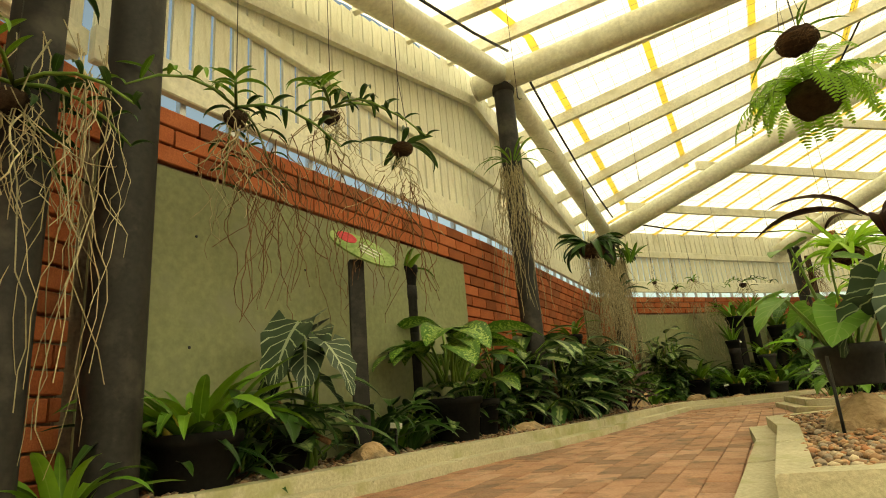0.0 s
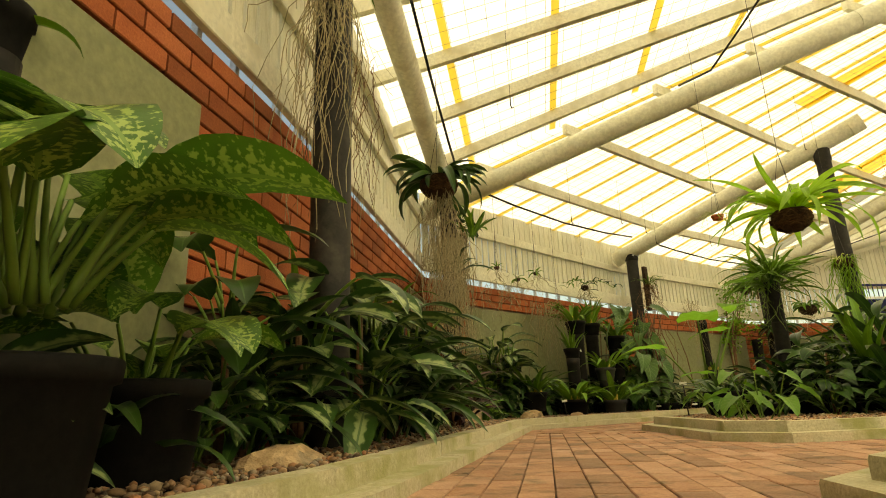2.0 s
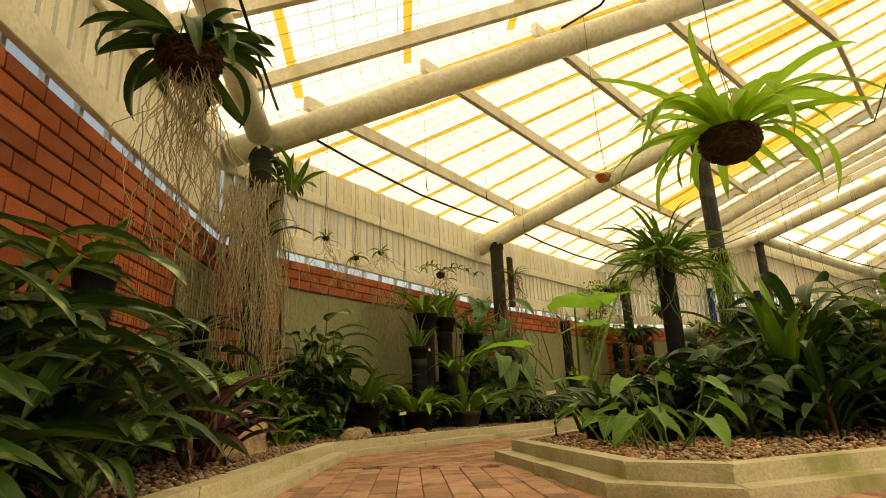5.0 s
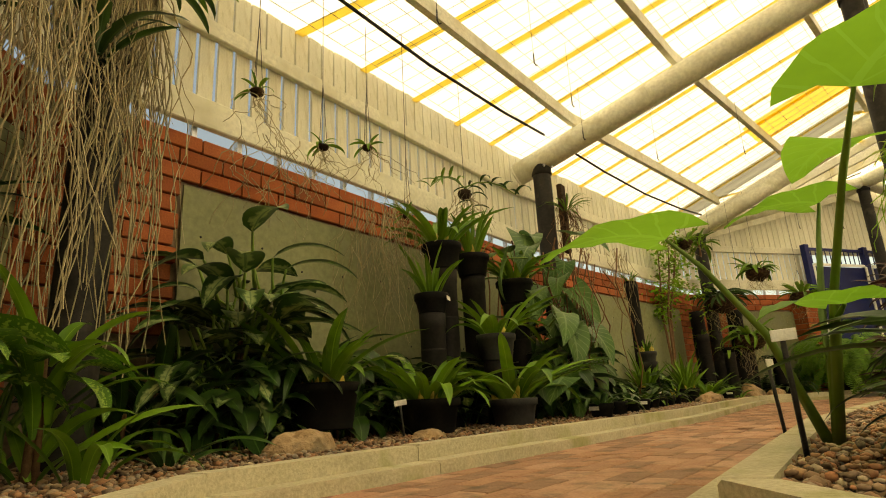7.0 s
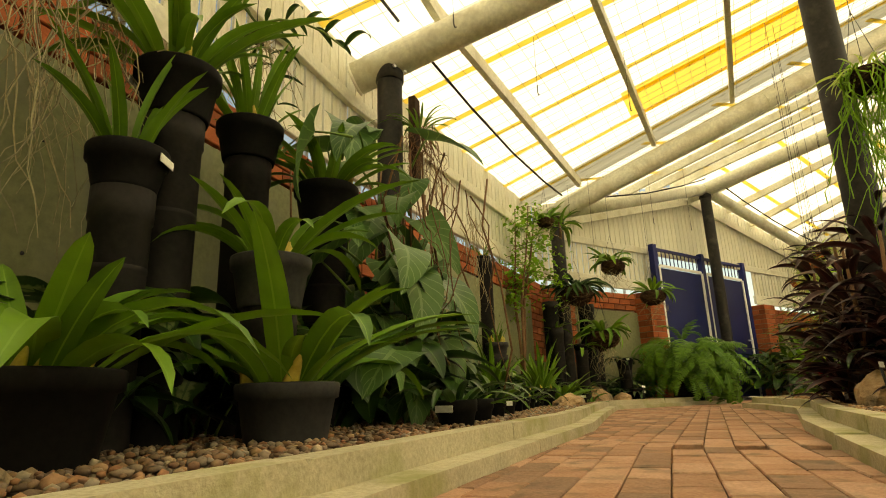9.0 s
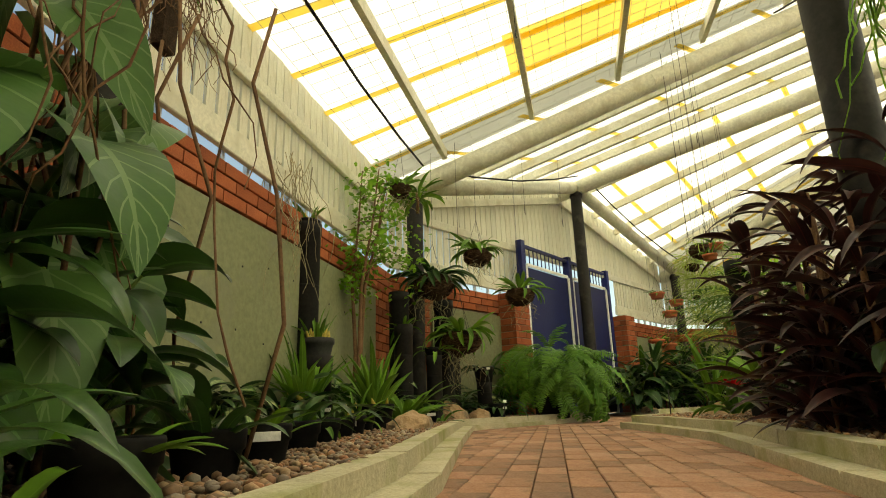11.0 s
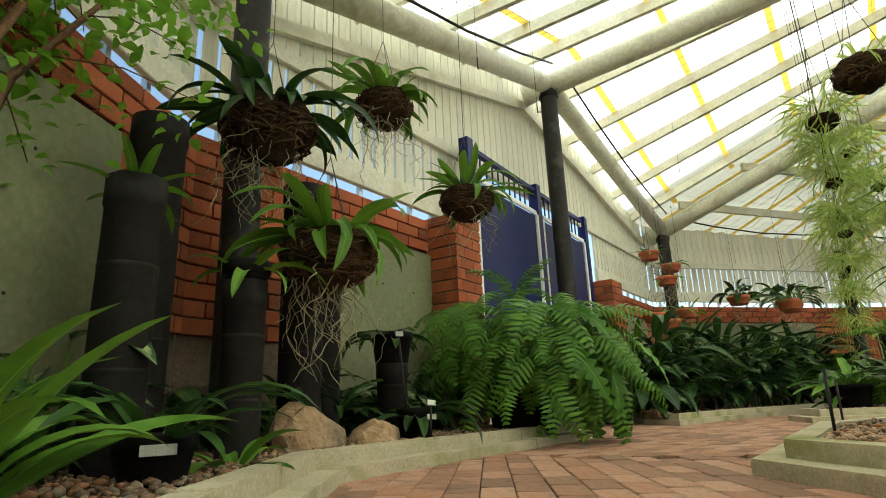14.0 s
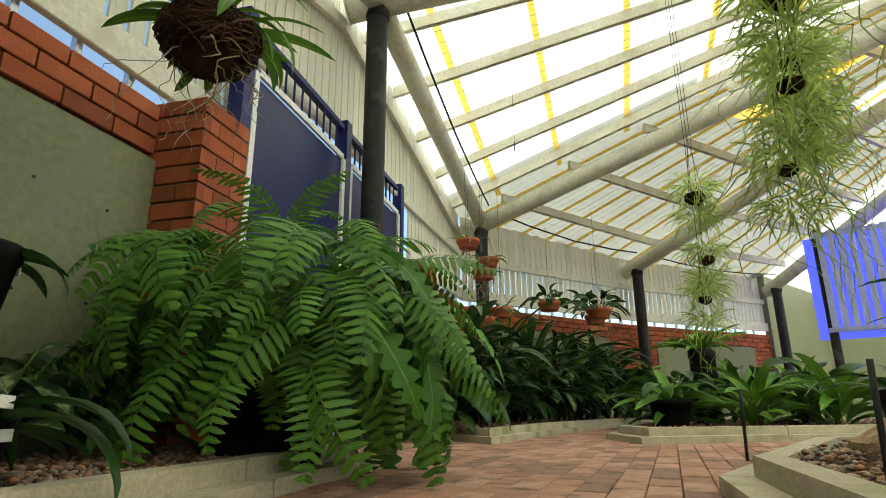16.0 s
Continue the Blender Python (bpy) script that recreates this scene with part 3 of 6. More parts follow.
me.materials.append(M_SHEET)
tagged(put("roof_middle", me), "white translucent roof sheeting over the middle", "roof", kind="structure")
# plain walls added to close the unseen far side, olive to cut bounced light
closing = [(-2.3, -2.2), (-6, -4), (-6, -12), (8, -16), (22, -12), (26, -1), WALL[-1]]
g = Geo()
for (ax, ay), (bx, by) in zip(closing, closing[1:]):
    l, an = math.hypot(bx - ax, by - ay), math.atan2(by - ay, bx - ax)
    g.box(((ax + bx) / 2, (ay + by) / 2, 1.65), (l, 0.12, 3.4), an)
tagged(put("wall_closing", g.mesh("wall_closing", M_PANEL, False)), "added olive wall closing off the unseen far side", "wall", kind="structure")

# ---------------------------------------------------------------- walls
BL, BH, BD = 0.230, 0.076, 0.11
BRICK = Geo().box((0, 0, 0), (BL, 0.05, BH), 0, 0, 0.004).mesh("brick", M_BRICK, False)
HALF = Geo().box((0, 0, 0), (0.11, 0.05, BH), 0, 0, 0.004).mesh("brick", M_BRICK, False)
COURSE = 0.086
DOOR_A, DOOR_B = (12.62, 10.12), (15.3, 9.56)


def brick_run(parent, ax, ay, an, s0, s1, z0, z1, out):
    """Courses of bricks from s0 to s1 along a wall line, standing 6 mm proud of the mortar."""
    row = 0
    z = z1 - BH / 2
    while z > z0:
        s = s0 - (0.12 if row % 2 else 0.0)
        while s < s1 - 0.02:
            a, b = max(s, s0), min(s + BL, s1)
            if b - a > 0.03:
                c = (a + b) / 2
                put("brick", BRICK, parent, place(ax + math.cos(an) * c - math.sin(an) * out, ay + math.sin(an) * c + math.cos(an) * out, z + rng.uniform(-0.001, 0.001), an, ((b - a) / BL, 1, 1)))
            s += BL + 0.01
        z -= COURSE
        row += 1


walls = []
for k in range(len(COLS) - 1):
    (ax, ay), (dx, dy), l, an = bay(k)
    nx, ny = -dy, dx
    w = thing("wall_%d" % (k + 1), (0, 0, 0), "red brick wall with an olive sheet panel and cream slats above", "wall", kind="structure")
    walls.append(w)
    spans = [(0.0, l)]
    if k == 4:
        spans = [(0.0, 2.55)]
    if k == 5:
        spans = [(1.65, l)]
    for s0, s1 in spans:
        c = (s0 + s1) / 2
        put("core", Geo().box((ax + dx * c + nx * 0.08, ay + dy * c + ny * 0.08, BRICK_TOP / 2 - 0.02), (s1 - s0, 0.10, BRICK_TOP + 0.02), an).mesh("core", M_MORTAR, False), w)
        # olive sheet, with bricks showing round it
        lo, hi = s0 + 0.62, s1 - 0.55
        if k == 0:
            lo = s0 + 0.04
        if k in (1,):
            lo, hi = s0 + 2.9, s1 - 0.1
        if hi - lo > 0.4:
            pc = (lo + hi) / 2
            pz = BRICK_TOP - COURSE * 3 - 0.02
            pn = put("panel", Geo().box((ax + dx * pc - nx * 0.012, ay + dy * pc - ny * 0.012, pz / 2), (hi - lo, 0.014, pz), an, 0, 0.003).mesh("panel", M_PANEL, False), w, None, "olive green painted sheet")
            for q in range(int((hi - lo) / 0.32)):
                for zz in (0.62, 1.05):
                    sx = lo + 0.12 + q * 0.32 + rng.uniform(-0.03, 0.03)
                    put("screw", Geo().lathe([(0.0, 0.004), (0.006, 0.003), (0.007, 0.0)], 6).mesh("screw", M_CABLE), pn, Matrix.Translation((ax + dx * sx - nx * 0.0195, ay + dy * sx - ny * 0.0195, zz + rng.uniform(-0.05, 0.05))) @ place(0, 0, 0, an, 1, radians(90)))
        brick_run(w, ax, ay, an, s0, s1, BRICK_TOP - COURSE * 3 - 0.01, BRICK_TOP, 0.022)
        zb = 0.06 if k in (1, 5) else 0.55
        brick_run(w, ax, ay, an, s0, lo - 0.01, zb, BRICK_TOP - COURSE * 3, 0.022)
        brick_run(w, ax, ay, an, hi + 0.01, s1, zb, BRICK_TOP - COURSE * 3, 0.022)
    # slats in two bands, with rails
    def eave(s):
        f = s / l
        return TOPS[k] + (TOPS[k + 1] - TOPS[k]) * f + 0.22
    n = int(l / 0.112)
    for i in range(n):
        s = (i + 0.5) * l / n
        in_door = (k == 4 and s > 2.5) or (k == 5 and s < 1.7)
        zb = 2.42 if in_door else RAIL - 0.02
        x, y = ax + dx * s + nx * 0.05, ay + dy * s + ny * 0.05
        if not in_door:
            put("slat", UNIT, w, place(x, y, (zb + MID) / 2 + 0.03, an, (0.086, 0.018, MID - zb + 0.06)))
        top = eave(s) + rng.uniform(-0.02, 0.02)
        z0 = MID + 0.05 if not in_door else 2.36
        put("slat", UNIT, w, place(x + nx * 0.022, y + ny * 0.022, (z0 + top) / 2, an, (0.1, 0.018, top - z0)))
    for (s0, s1), z, h in [(sp, RAIL, 0.165) for sp in spans] + [((0.0, l), MID, 0.10)]:
        c = (s0 + s1) / 2
        if z == MID and k in (4, 5):
            z = 2.34
        put("rail", Geo().box((ax + dx * c + nx * 0.018, ay + dy * c + ny * 0.018, z + 0.02), (s1 - s0, 0.045, h), an, 0, 0.006).mesh("rail", M_CREAM, False), w)
    za, zb2 = eave(0) - 0.34, eave(l) - 0.34
    a3, b3 = Vector((ax + nx * 0.02, ay + ny * 0.02, za)), Vector((ax + dx * l + nx * 0.02, ay + dy * l + ny * 0.02, zb2))
    hgt = Vector((0, 0, 0.05))
    nn = Vector((nx, ny, 0)) * 0.022
    q = [a3 - hgt - nn, a3 - hgt + nn, a3 + hgt + nn, a3 + hgt - nn]
    vs = q + [p + (b3 - a3) for p in q]
    if abs(TOPS[k] - TOPS[k + 1]) > 0.3:
        put("rail", Geo().add(vs, [(0, 1, 5, 4), (1, 2, 6, 5), (2, 3, 7, 6), (3, 0, 4, 7), (0, 3, 2, 1), (4, 5, 6, 7)]).mesh("rail", M_CREAM, False), w)
    for s0, s1 in spans:
        for i in range(int((s1 - s0) / 0.27)):
            s = s0 + 0.15 + i * 0.27
            put("bracket", Geo().box((ax + dx * s + nx * 0.06, ay + dy * s + ny * 0.06, (BRICK_TOP + RAIL) / 2 - 0.02), (0.03, 0.03, RAIL - BRICK_TOP + 0.02), an).mesh("bracket", M_ZINC, False), w)

# brick piers beside the doors
for nm, (px, py), ang in (("brick_pier", (12.40, 10.22), -0.22), ("brick_pier", (15.55, 9.42), -0.25)):
    pier = thing(nm, (px, py, 0), "square red brick pier beside the doors", "pier", "door piers")
    put("core", Geo().box((0, 0, 0.82), (0.32, 0.32, 1.64), ang).mesh("core", M_MORTAR, False), pier)
    z, row = 1.60, 0
    while z > 0.05:
        for side in range(4):
            a2 = ang + side * math.pi / 2
            for c, mesh_ in ((-0.0575, BRICK), (0.1175, HALF)) if (row + side) % 2 == 0 else ((0.0575, BRICK), (-0.1175, HALF)):
                put("brick", mesh_, pier, place(math.cos(a2) * c + math.sin(a2) * 0.147, math.sin(a2) * c - math.cos(a2) * 0.147, z, a2))
        z -= COURSE
        row += 1

# double doors
ddx, ddy = DOOR_B[0] - DOOR_A[0], DOOR_B[1] - DOOR_A[1]
dl, dan = math.hypot(ddx, ddy), math.atan2(ddy, ddx)
doors = thing("door_1", (*DOOR_A, 0), "navy blue double doors with white edging and barred fanlights", "door", kind="structure")
doors.rotation_euler = (0, 0, dan)
for s0, s1 in ((0.06, dl / 2 - 0.05), (dl / 2 + 0.05, dl - 0.08)):
    c, wd = (s0 + s1) / 2, s1 - s0
    leaf = put("door_leaf", Geo().box((c, 0, 1.06), (wd, 0.045, 2.02), 0, 0, 0.003).mesh("door_leaf", M_DOOR, False), doors)
    for cc, ww, zz, hh in ((s0 + 0.02, 0.045, 1.06, 2.06), (s1 - 0.02, 0.045, 1.06, 2.06), (c, wd - 0.08, 2.10, 0.045)):
        put("edging", Geo().box((cc, -0.032, zz), (ww, 0.022, hh), 0, 0, 0.003).mesh("edging", M_WHITE, False), leaf, None, "white edging strip")
    put("handle", Geo().tube([(s1 - 0.12, -0.03, 1.0), (s1 - 0.12, -0.075, 1.0), (s1 - 0.24, -0.075, 1.0)], 0.011, 8).mesh("handle", M_ZINC), leaf)
    for i in range(int(wd / 0.11)):
        put("bar", Geo().tube([(s0 + 0.06 + i * 0.11, 0, 2.13), (s0 + 0.06 + i * 0.11, 0, 2.36)], 0.009, 6).mesh("bar", M_NAVYPOST), doors)
    put("fanlight_rail", Geo().box((c, 0, 2.37), (wd, 0.05, 0.04)).mesh("fanlight_rail", M_NAVYPOST, False), doors)
for s in (0.0, dl / 2, dl):
    put("door_post", Geo().box((s, 0.0, 1.22), (0.09, 0.09, 2.44), 0, 0, 0.004).mesh("door_post", M_NAVYPOST, False), doors)
put("sill", Geo().box((dl / 2, -0.02, 0.015), (dl, 0.16, 0.05), 0, 0, 0.004).mesh("sill", M_ZINC, False), doors)

# the wall behind the start, bricks below and boards above
ax, ay = -2.32, -2.2
l, an = math.hypot(WALL[0][0] - ax, WALL[0][1] - ay), math.atan2(WALL[0][1] - ay, WALL[0][0] - ax)
w0 = thing("wall_0", (0, 0, 0), "red brick wall with cream boards above", "wall", kind="structure")
mx_, my_ = (ax + WALL[0][0]) / 2 - math.sin(an) * 0.08, (ay + WALL[0][1]) / 2 + math.cos(an) * 0.08
put("core", Geo().box((mx_, my_, 0.8), (l, 0.1, 1.64), an).mesh("core", M_MORTAR, False), w0)
brick_run(w0, ax, ay, an, l - 2.2, l, 0.1, BRICK_TOP, 0.022)
for i in range(int(l / 0.112)):
    s = (i + 0.5) * 0.112
    put("slat", UNIT, w0, place(ax + math.cos(an) * s - math.sin(an) * 0.07, ay + math.sin(an) * s + math.cos(an) * 0.07, 2.25, an, (0.1, 0.018, 1.1)))
put("rail", Geo().box((mx_, my_, RAIL + 0.02), (l, 0.1, 0.12), an, 0, 0.006).mesh("rail", M_CREAM, False), w0)
# ---------------------------------------------------------------- leaves
def blade(length, width, e0, e1, shape="strap", fold=0.25, n=9, stalk=0.0, wave=0.0, twist=0.0, stalk_r=0.004, tip=None):
    """A leaf that leaves the origin along +y, rising at e0 degrees and ending at e1, with its stalk."""
    g = Geo()
    p = Vector((0, 0, 0))
    if stalk:
        pts = [p.copy()]
        for i in range(5):
            e = radians(e0 + (stalk and 12) * (0.5 - i / 4))
            p = p + Vector((0, math.cos(e), math.sin(e))) * stalk / 5
            pts.append(p.copy())
        g.tube(pts, [stalk_r * (1.5 - 0.6 * i / 5) for i in range(6)], 6, 1)
        e0 = tip if tip is not None else e0 - 55
    vs, uv = [], []
    back = 0.16 * length if shape == "heart" else 0.0
    for i in range(n + 1):
        v = i / n
        e = radians(e0 + (e1 - e0) * v)
        if i:
            p = p + Vector((0, math.cos(e), math.sin(e))) * length / n
        if shape == "strap":
            w = min(1.0, 0.35 + 2.6 * v) * (1 - v ** 4) ** 0.8 if v < 1 else 0
        elif shape == "oval":
            w = math.sin(math.pi * min(1, v * 0.92 + 0.06)) ** 0.8 * (1 - 0.35 * v) * 1.25 if 0 < v < 1 else 0.04
        elif shape == "lance":
            w = math.sin(math.pi * (v * 0.96 + 0.03)) ** 1.0 * (1.15 - 0.4 * v)
        else:
            w = (1 - v ** 1.5) ** 0.9 * (1.0 if v > 0.05 else 0.85) if v < 1 else 0
        w = max(w, 0.015) * width / 2
        nrm = Vector((0, -math.sin(e), math.cos(e)))
        tw = radians(twist) * v
        for u in (-1, -0.5, 0, 0.5, 1):
            lift = fold * abs(u) * w + wave * width * math.sin(v * 17 + u * 2) * abs(u)
            drop = Vector((0, 0, 0))
            if back and abs(u) == 1:
                drop = -Vector((0, math.cos(e), math.sin(e))) * back * (1 - v) ** 3
            q = Vector((u * w * math.cos(tw), 0, u * w * math.sin(tw)))
            vs.append(p + Vector((q.x, 0, 0)) + nrm * (lift + q.z) + drop)
            uv.append((0.5 + u / 2, v))
    fs = [(i * 5 + k, i * 5 + k + 1, i * 5 + 6 + k, i * 5 + 5 + k) for i in range(n) for k in range(4)]
    return g.add(vs, fs, 0, uv)


SOURCE, TUFTS = {}, {}


def kinds(name, m, count, **kw):
    """A few leaves of one kind, to be shared by all plants of that kind."""
    out = []
    for i in range(count):
        a = {k: (rng.uniform(*v) if isinstance(v, tuple) else v) for k, v in kw.items()}
        g = blade(**a)
        out.append(g.mesh(name, [m, L_STALK]))
        SOURCE[out[-1].name] = g
    return out


STRAP = kinds("leaf", L_STRAP, 5, length=(0.36, 0.52), width=(0.045, 0.065), e0=(58, 80), e1=(-45, 25), fold=0.35)
STRAP_UP = kinds("leaf", L_STRAP, 4, length=(0.34, 0.5), width=(0.04, 0.06), e0=(74, 86), e1=(20, 60), fold=0.35)
NARROW = kinds("leaf", L_STRAP, 4, length=(0.3, 0.5), width=(0.02, 0.03), e0=(45, 75), e1=(-60, 0), fold=0.4)
DARKSTRAP = kinds("leaf", L_DARK, 5, length=(0.34, 0.52), width=(0.05, 0.075), e0=(40, 76), e1=(-50, 10), fold=0.3)
VANDA = kinds("leaf", L_DARK, 4, length=(0.2, 0.3), width=(0.035, 0.05), e0=(25, 60), e1=(-70, -20), fold=0.45)
VANDA_G = kinds("leaf", L_STRAP, 6, length=(0.2, 0.34), width=(0.036, 0.05), e0=(25, 78), e1=(-85, 10), fold=0.4)
DIEFF = kinds("leaf", L_DIEFF, 5, length=(0.3, 0.4), width=(0.17, 0.23), e0=(58, 78), e1=(-70, -30), shape="oval", stalk=(0.18, 0.34), tip=25, wave=0.012, stalk_r=0.007)
AGLO = kinds("leaf", L_AGLO, 5, length=(0.22, 0.3), width=(0.085, 0.12), e0=(50, 80), e1=(-70, -25), shape="oval", stalk=(0.10, 0.2), tip=20, stalk_r=0.005)
PLAIN = kinds("leaf", L_DARK, 5, length=(0.2, 0.32), width=(0.08, 0.12), e0=(45, 78), e1=(-60, -10), shape="oval", stalk=(0.08, 0.2), tip=25, stalk_r=0.004)
ALOC = kinds("leaf", L_ALOC, 4, length=(0.28, 0.34), width=(0.20, 0.26), e0=(74, 86), e1=(-88, -70), shape="heart", stalk=(0.46, 0.58), tip=-40, wave=0.05, stalk_r=0.007)
L_HERB = leaf_mat("low_taro_leaf", (0.06, 0.17, 0.025), (0.14, 0.30, 0.05), (0.17, 0.30, 0.08), 6.0, None, 0.4, 0.3)
TARO_S = kinds("leaf", L_HERB, 4, length=(0.13, 0.19), width=(0.11, 0.15), e0=(50, 80), e1=(-75, -20), shape="heart", stalk=(0.12, 0.36), tip=-15, wave=0.02, stalk_r=0.004)
PHILO = kinds("leaf", L_PHILO, 5, length=(0.28, 0.42), width=(0.22, 0.32), e0=(20, 60), e1=(-88, -60), shape="heart", stalk=(0.12, 0.25), tip=-30, stalk_r=0.005)
PURPLE = kinds("leaf", L_PURPLE, 5, length=(0.26, 0.4), width=(0.05, 0.075), e0=(20, 75), e1=(-45, 10), shape="lance", fold=0.35)
LIME = kinds("leaf", L_LIME, 5, length=(0.3, 0.5), width=(0.03, 0.05), e0=(40, 80), e1=(-60, 0), wave=0.06)
BROM = kinds("leaf", L_STRAP, 5, length=(0.28, 0.4), width=(0.05, 0.07), e0=(30, 70), e1=(-40, 0), fold=0.5)
PALM = kinds("leaf", L_STRAP, 4, length=(0.24, 0.34), width=(0.025, 0.035), e0=(10, 40), e1=(-60, -20), shape="lance")
SPIDER = kinds("leaf", L_PALE, 4, length=(0.16, 0.26), width=(0.008, 0.013), e0=(20, 70), e1=(-80, -50), n=6, fold=0.3)
BRACT = kinds("bract", L_RED, 3, length=(0.07, 0.1), width=(0.03, 0.04), e0=(40, 80), e1=(10, 50), n=5)


def rosette(parent, leaves, n, at=(0, 0, 0), s=1.0, tilt=0.25, spread=0.02, name="leaf", rise=0.0):
    for i in range(n):
        a = i * 2.39996 + rng.uniform(-0.35, 0.35)
        r = spread * math.sqrt(rng.random())
        put(name, rng.choice(leaves), parent, place(at[0] + r * math.cos(a), at[1] + r * math.sin(a), at[2] + rise * i / n, a - math.pi / 2, s * rng.uniform(0.75, 1.12), rng.uniform(-tilt, tilt), rng.uniform(-tilt, tilt)))


def tuft(leaves, n, tilt, spread, rise, variant):
    """A dense head of foliage, too close-set to pick apart, shared by plants of one kind."""
    key = (leaves[0].name, n, round(tilt, 2), round(spread, 2), round(rise, 1), variant)
    if key not in TUFTS:
        g = Geo()
        for i in range(n):
            a = i * 2.39996 + rng.uniform(-0.35, 0.35)
            r = spread * math.sqrt(rng.random())
            src = SOURCE[rng.choice(leaves).name]
            m = place(r * math.cos(a), r * math.sin(a), rise * i / n, a - math.pi / 2, rng.uniform(0.7, 1.15), rng.uniform(-tilt, tilt), rng.uniform(-tilt, tilt))
            o = len(g.v)
            g.v += [tuple(m @ Vector(p)) for p in src.v]
            g.f += [tuple(o + k for k in f) for f in src.f]
            g.m += src.m
            g.uv += src.uv
        TUFTS[key] = g.mesh("foliage", leaves[0].materials[:])
    return TUFTS[key]


def bush(name, x, y, leaves, n, label, z=0.07, s=1.0, cat="plant", group="", spread=0.08, tilt=0.4, rise=0.3, stems=0):
    t = thing(name, (x, y, z), label, cat, group)
    t.rotation_euler = (0, 0, rng.uniform(0, 6.28))
    f = put("foliage", tuft(leaves, n, tilt, spread, rise, rng.randrange(2)), t, place(0, 0, 0.0, 0, s))
    f["kind"] = "stuff"
    for i in range(max(1, stems)):
        a = rng.uniform(0, 6.28)
        q = spread * 0.5 * rng.random()
        put("stem", Geo().tube([(q * math.cos(a), q * math.sin(a), -0.03), (q * math.cos(a) * 0.6, q * math.sin(a) * 0.6, rise * 0.5 * s), (0.0, 0.01, rise * s)], [0.014, 0.011, 0.008], 6).mesh("stem", M_TWIG), t)
    return t


def pot_mesh(r, h, m, sides=24):
    return Geo().lathe([(0.0, 0.0), (r * 0.78, 0.0), (r * 0.8, 0.008), (r * 0.95, h - 0.045), (r * 1.03, h - 0.04), (r * 1.05, h - 0.006), (r * 1.02, h), (r * 0.96, h - 0.003), (r * 0.93, h - 0.05), (r * 0.9, h - 0.06)], sides).mesh("pot", m)


POTS = {}


def potted(name, x, y, r, h, leaves, n, label, z=0.07, s=1.0, m=M_POT, group="", bulbs=0, tag=False, cat="potted plant", tilt=0.25, base=0.0):
    t = thing(name, (x, y, z), label, cat, group)
    t.rotation_euler = (0, 0, rng.uniform(0, 6.28))
    key = (round(r, 3), round(h, 3), m.name)
    if key not in POTS:
        POTS[key] = (pot_mesh(r, h, m), Geo().lathe([(0.0, h - 0.035), (r * 0.5, h - 0.038), (r * 0.935, h - 0.048)], 16).mesh("soil", M_EARTH))
    put("pot", POTS[key][0], t, None, "black plastic pot" if m is M_POT else "")
    put("soil", POTS[key][1], t)
    rosette(t, leaves, n, (0, 0, h - 0.05 + base), s, tilt, r * 0.55)
    for i in range(bulbs):
        a, q = rng.uniform(0, 6.28), r * 0.7 * math.sqrt(rng.random())
        g = Geo().lathe([(0.006, 0.0), (0.016, 0.02), (0.018, 0.045), (0.011, 0.085), (0.003, 0.11)], 8)
        put("pseudobulb", g.mesh("pseudobulb", M_BULB), t, place(q * math.cos(a), q * math.sin(a), h - 0.05, a, rng.uniform(0.7, 1.3), rng.uniform(-0.5, 0.5), rng.uniform(-0.5, 0.5)), "yellow-green pseudobulb")
    if tag:
        put("tag", Geo().box((0, -r * 1.06, h * 0.72), (0.075, 0.003, 0.024), 0, 0, 0.001).mesh("tag", M_TAG, False), t, None, "white plastic name tag")
    return t


def clump(name, x, y, leaves, n, label, z=0.07, s=1.0, cat="plant", group="", spread=0.05, tilt=0.3, stem=0.0):
    t = thing(name, (x, y, z), label, cat, group)
    if stem:
        put("stem", Geo().tube([(0, 0, -0.02), (0.01, 0.0, stem * 0.5), (0.0, 0.01, stem)], [0.016, 0.013, 0.01], 8).mesh("stem", M_TWIG), t)
    rosette(t, leaves, n, (0, 0, stem * 0.45), s, tilt, spread, rise=stem * 0.6)
    return t


def rock(x, y, sx, sy, sz, rz, label="rough brown sandstone rock in the gravel", z=0.05):
    bm = bmesh.new()
    bmesh.ops.create_icosphere(bm, subdivisions=3, radius=1.0)
    off = Vector((x * 3.1, y * 2.7, sx * 9))
    for v in bm.verts:
        d = noise.noise(v.co * 1.1 + off) * 0.38 + noise.noise(v.co * 3.2 + off) * 0.12
        v.co = v.co * (1 + d)
        v.co.x *= sx
        v.co.y *= sy
        v.co.z = max(v.co.z, -0.35) * sz
    me = bpy.data.meshes.new("rock")
    bm.to_mesh(me)
    bm.free()
    me.materials.append(M_ROCK)
    ob = tagged(put("rock", me), label, "rock", "rocks in the beds")
    ob.matrix_basis = place(x, y, z + 0.3 * sz, rz)
    return ob


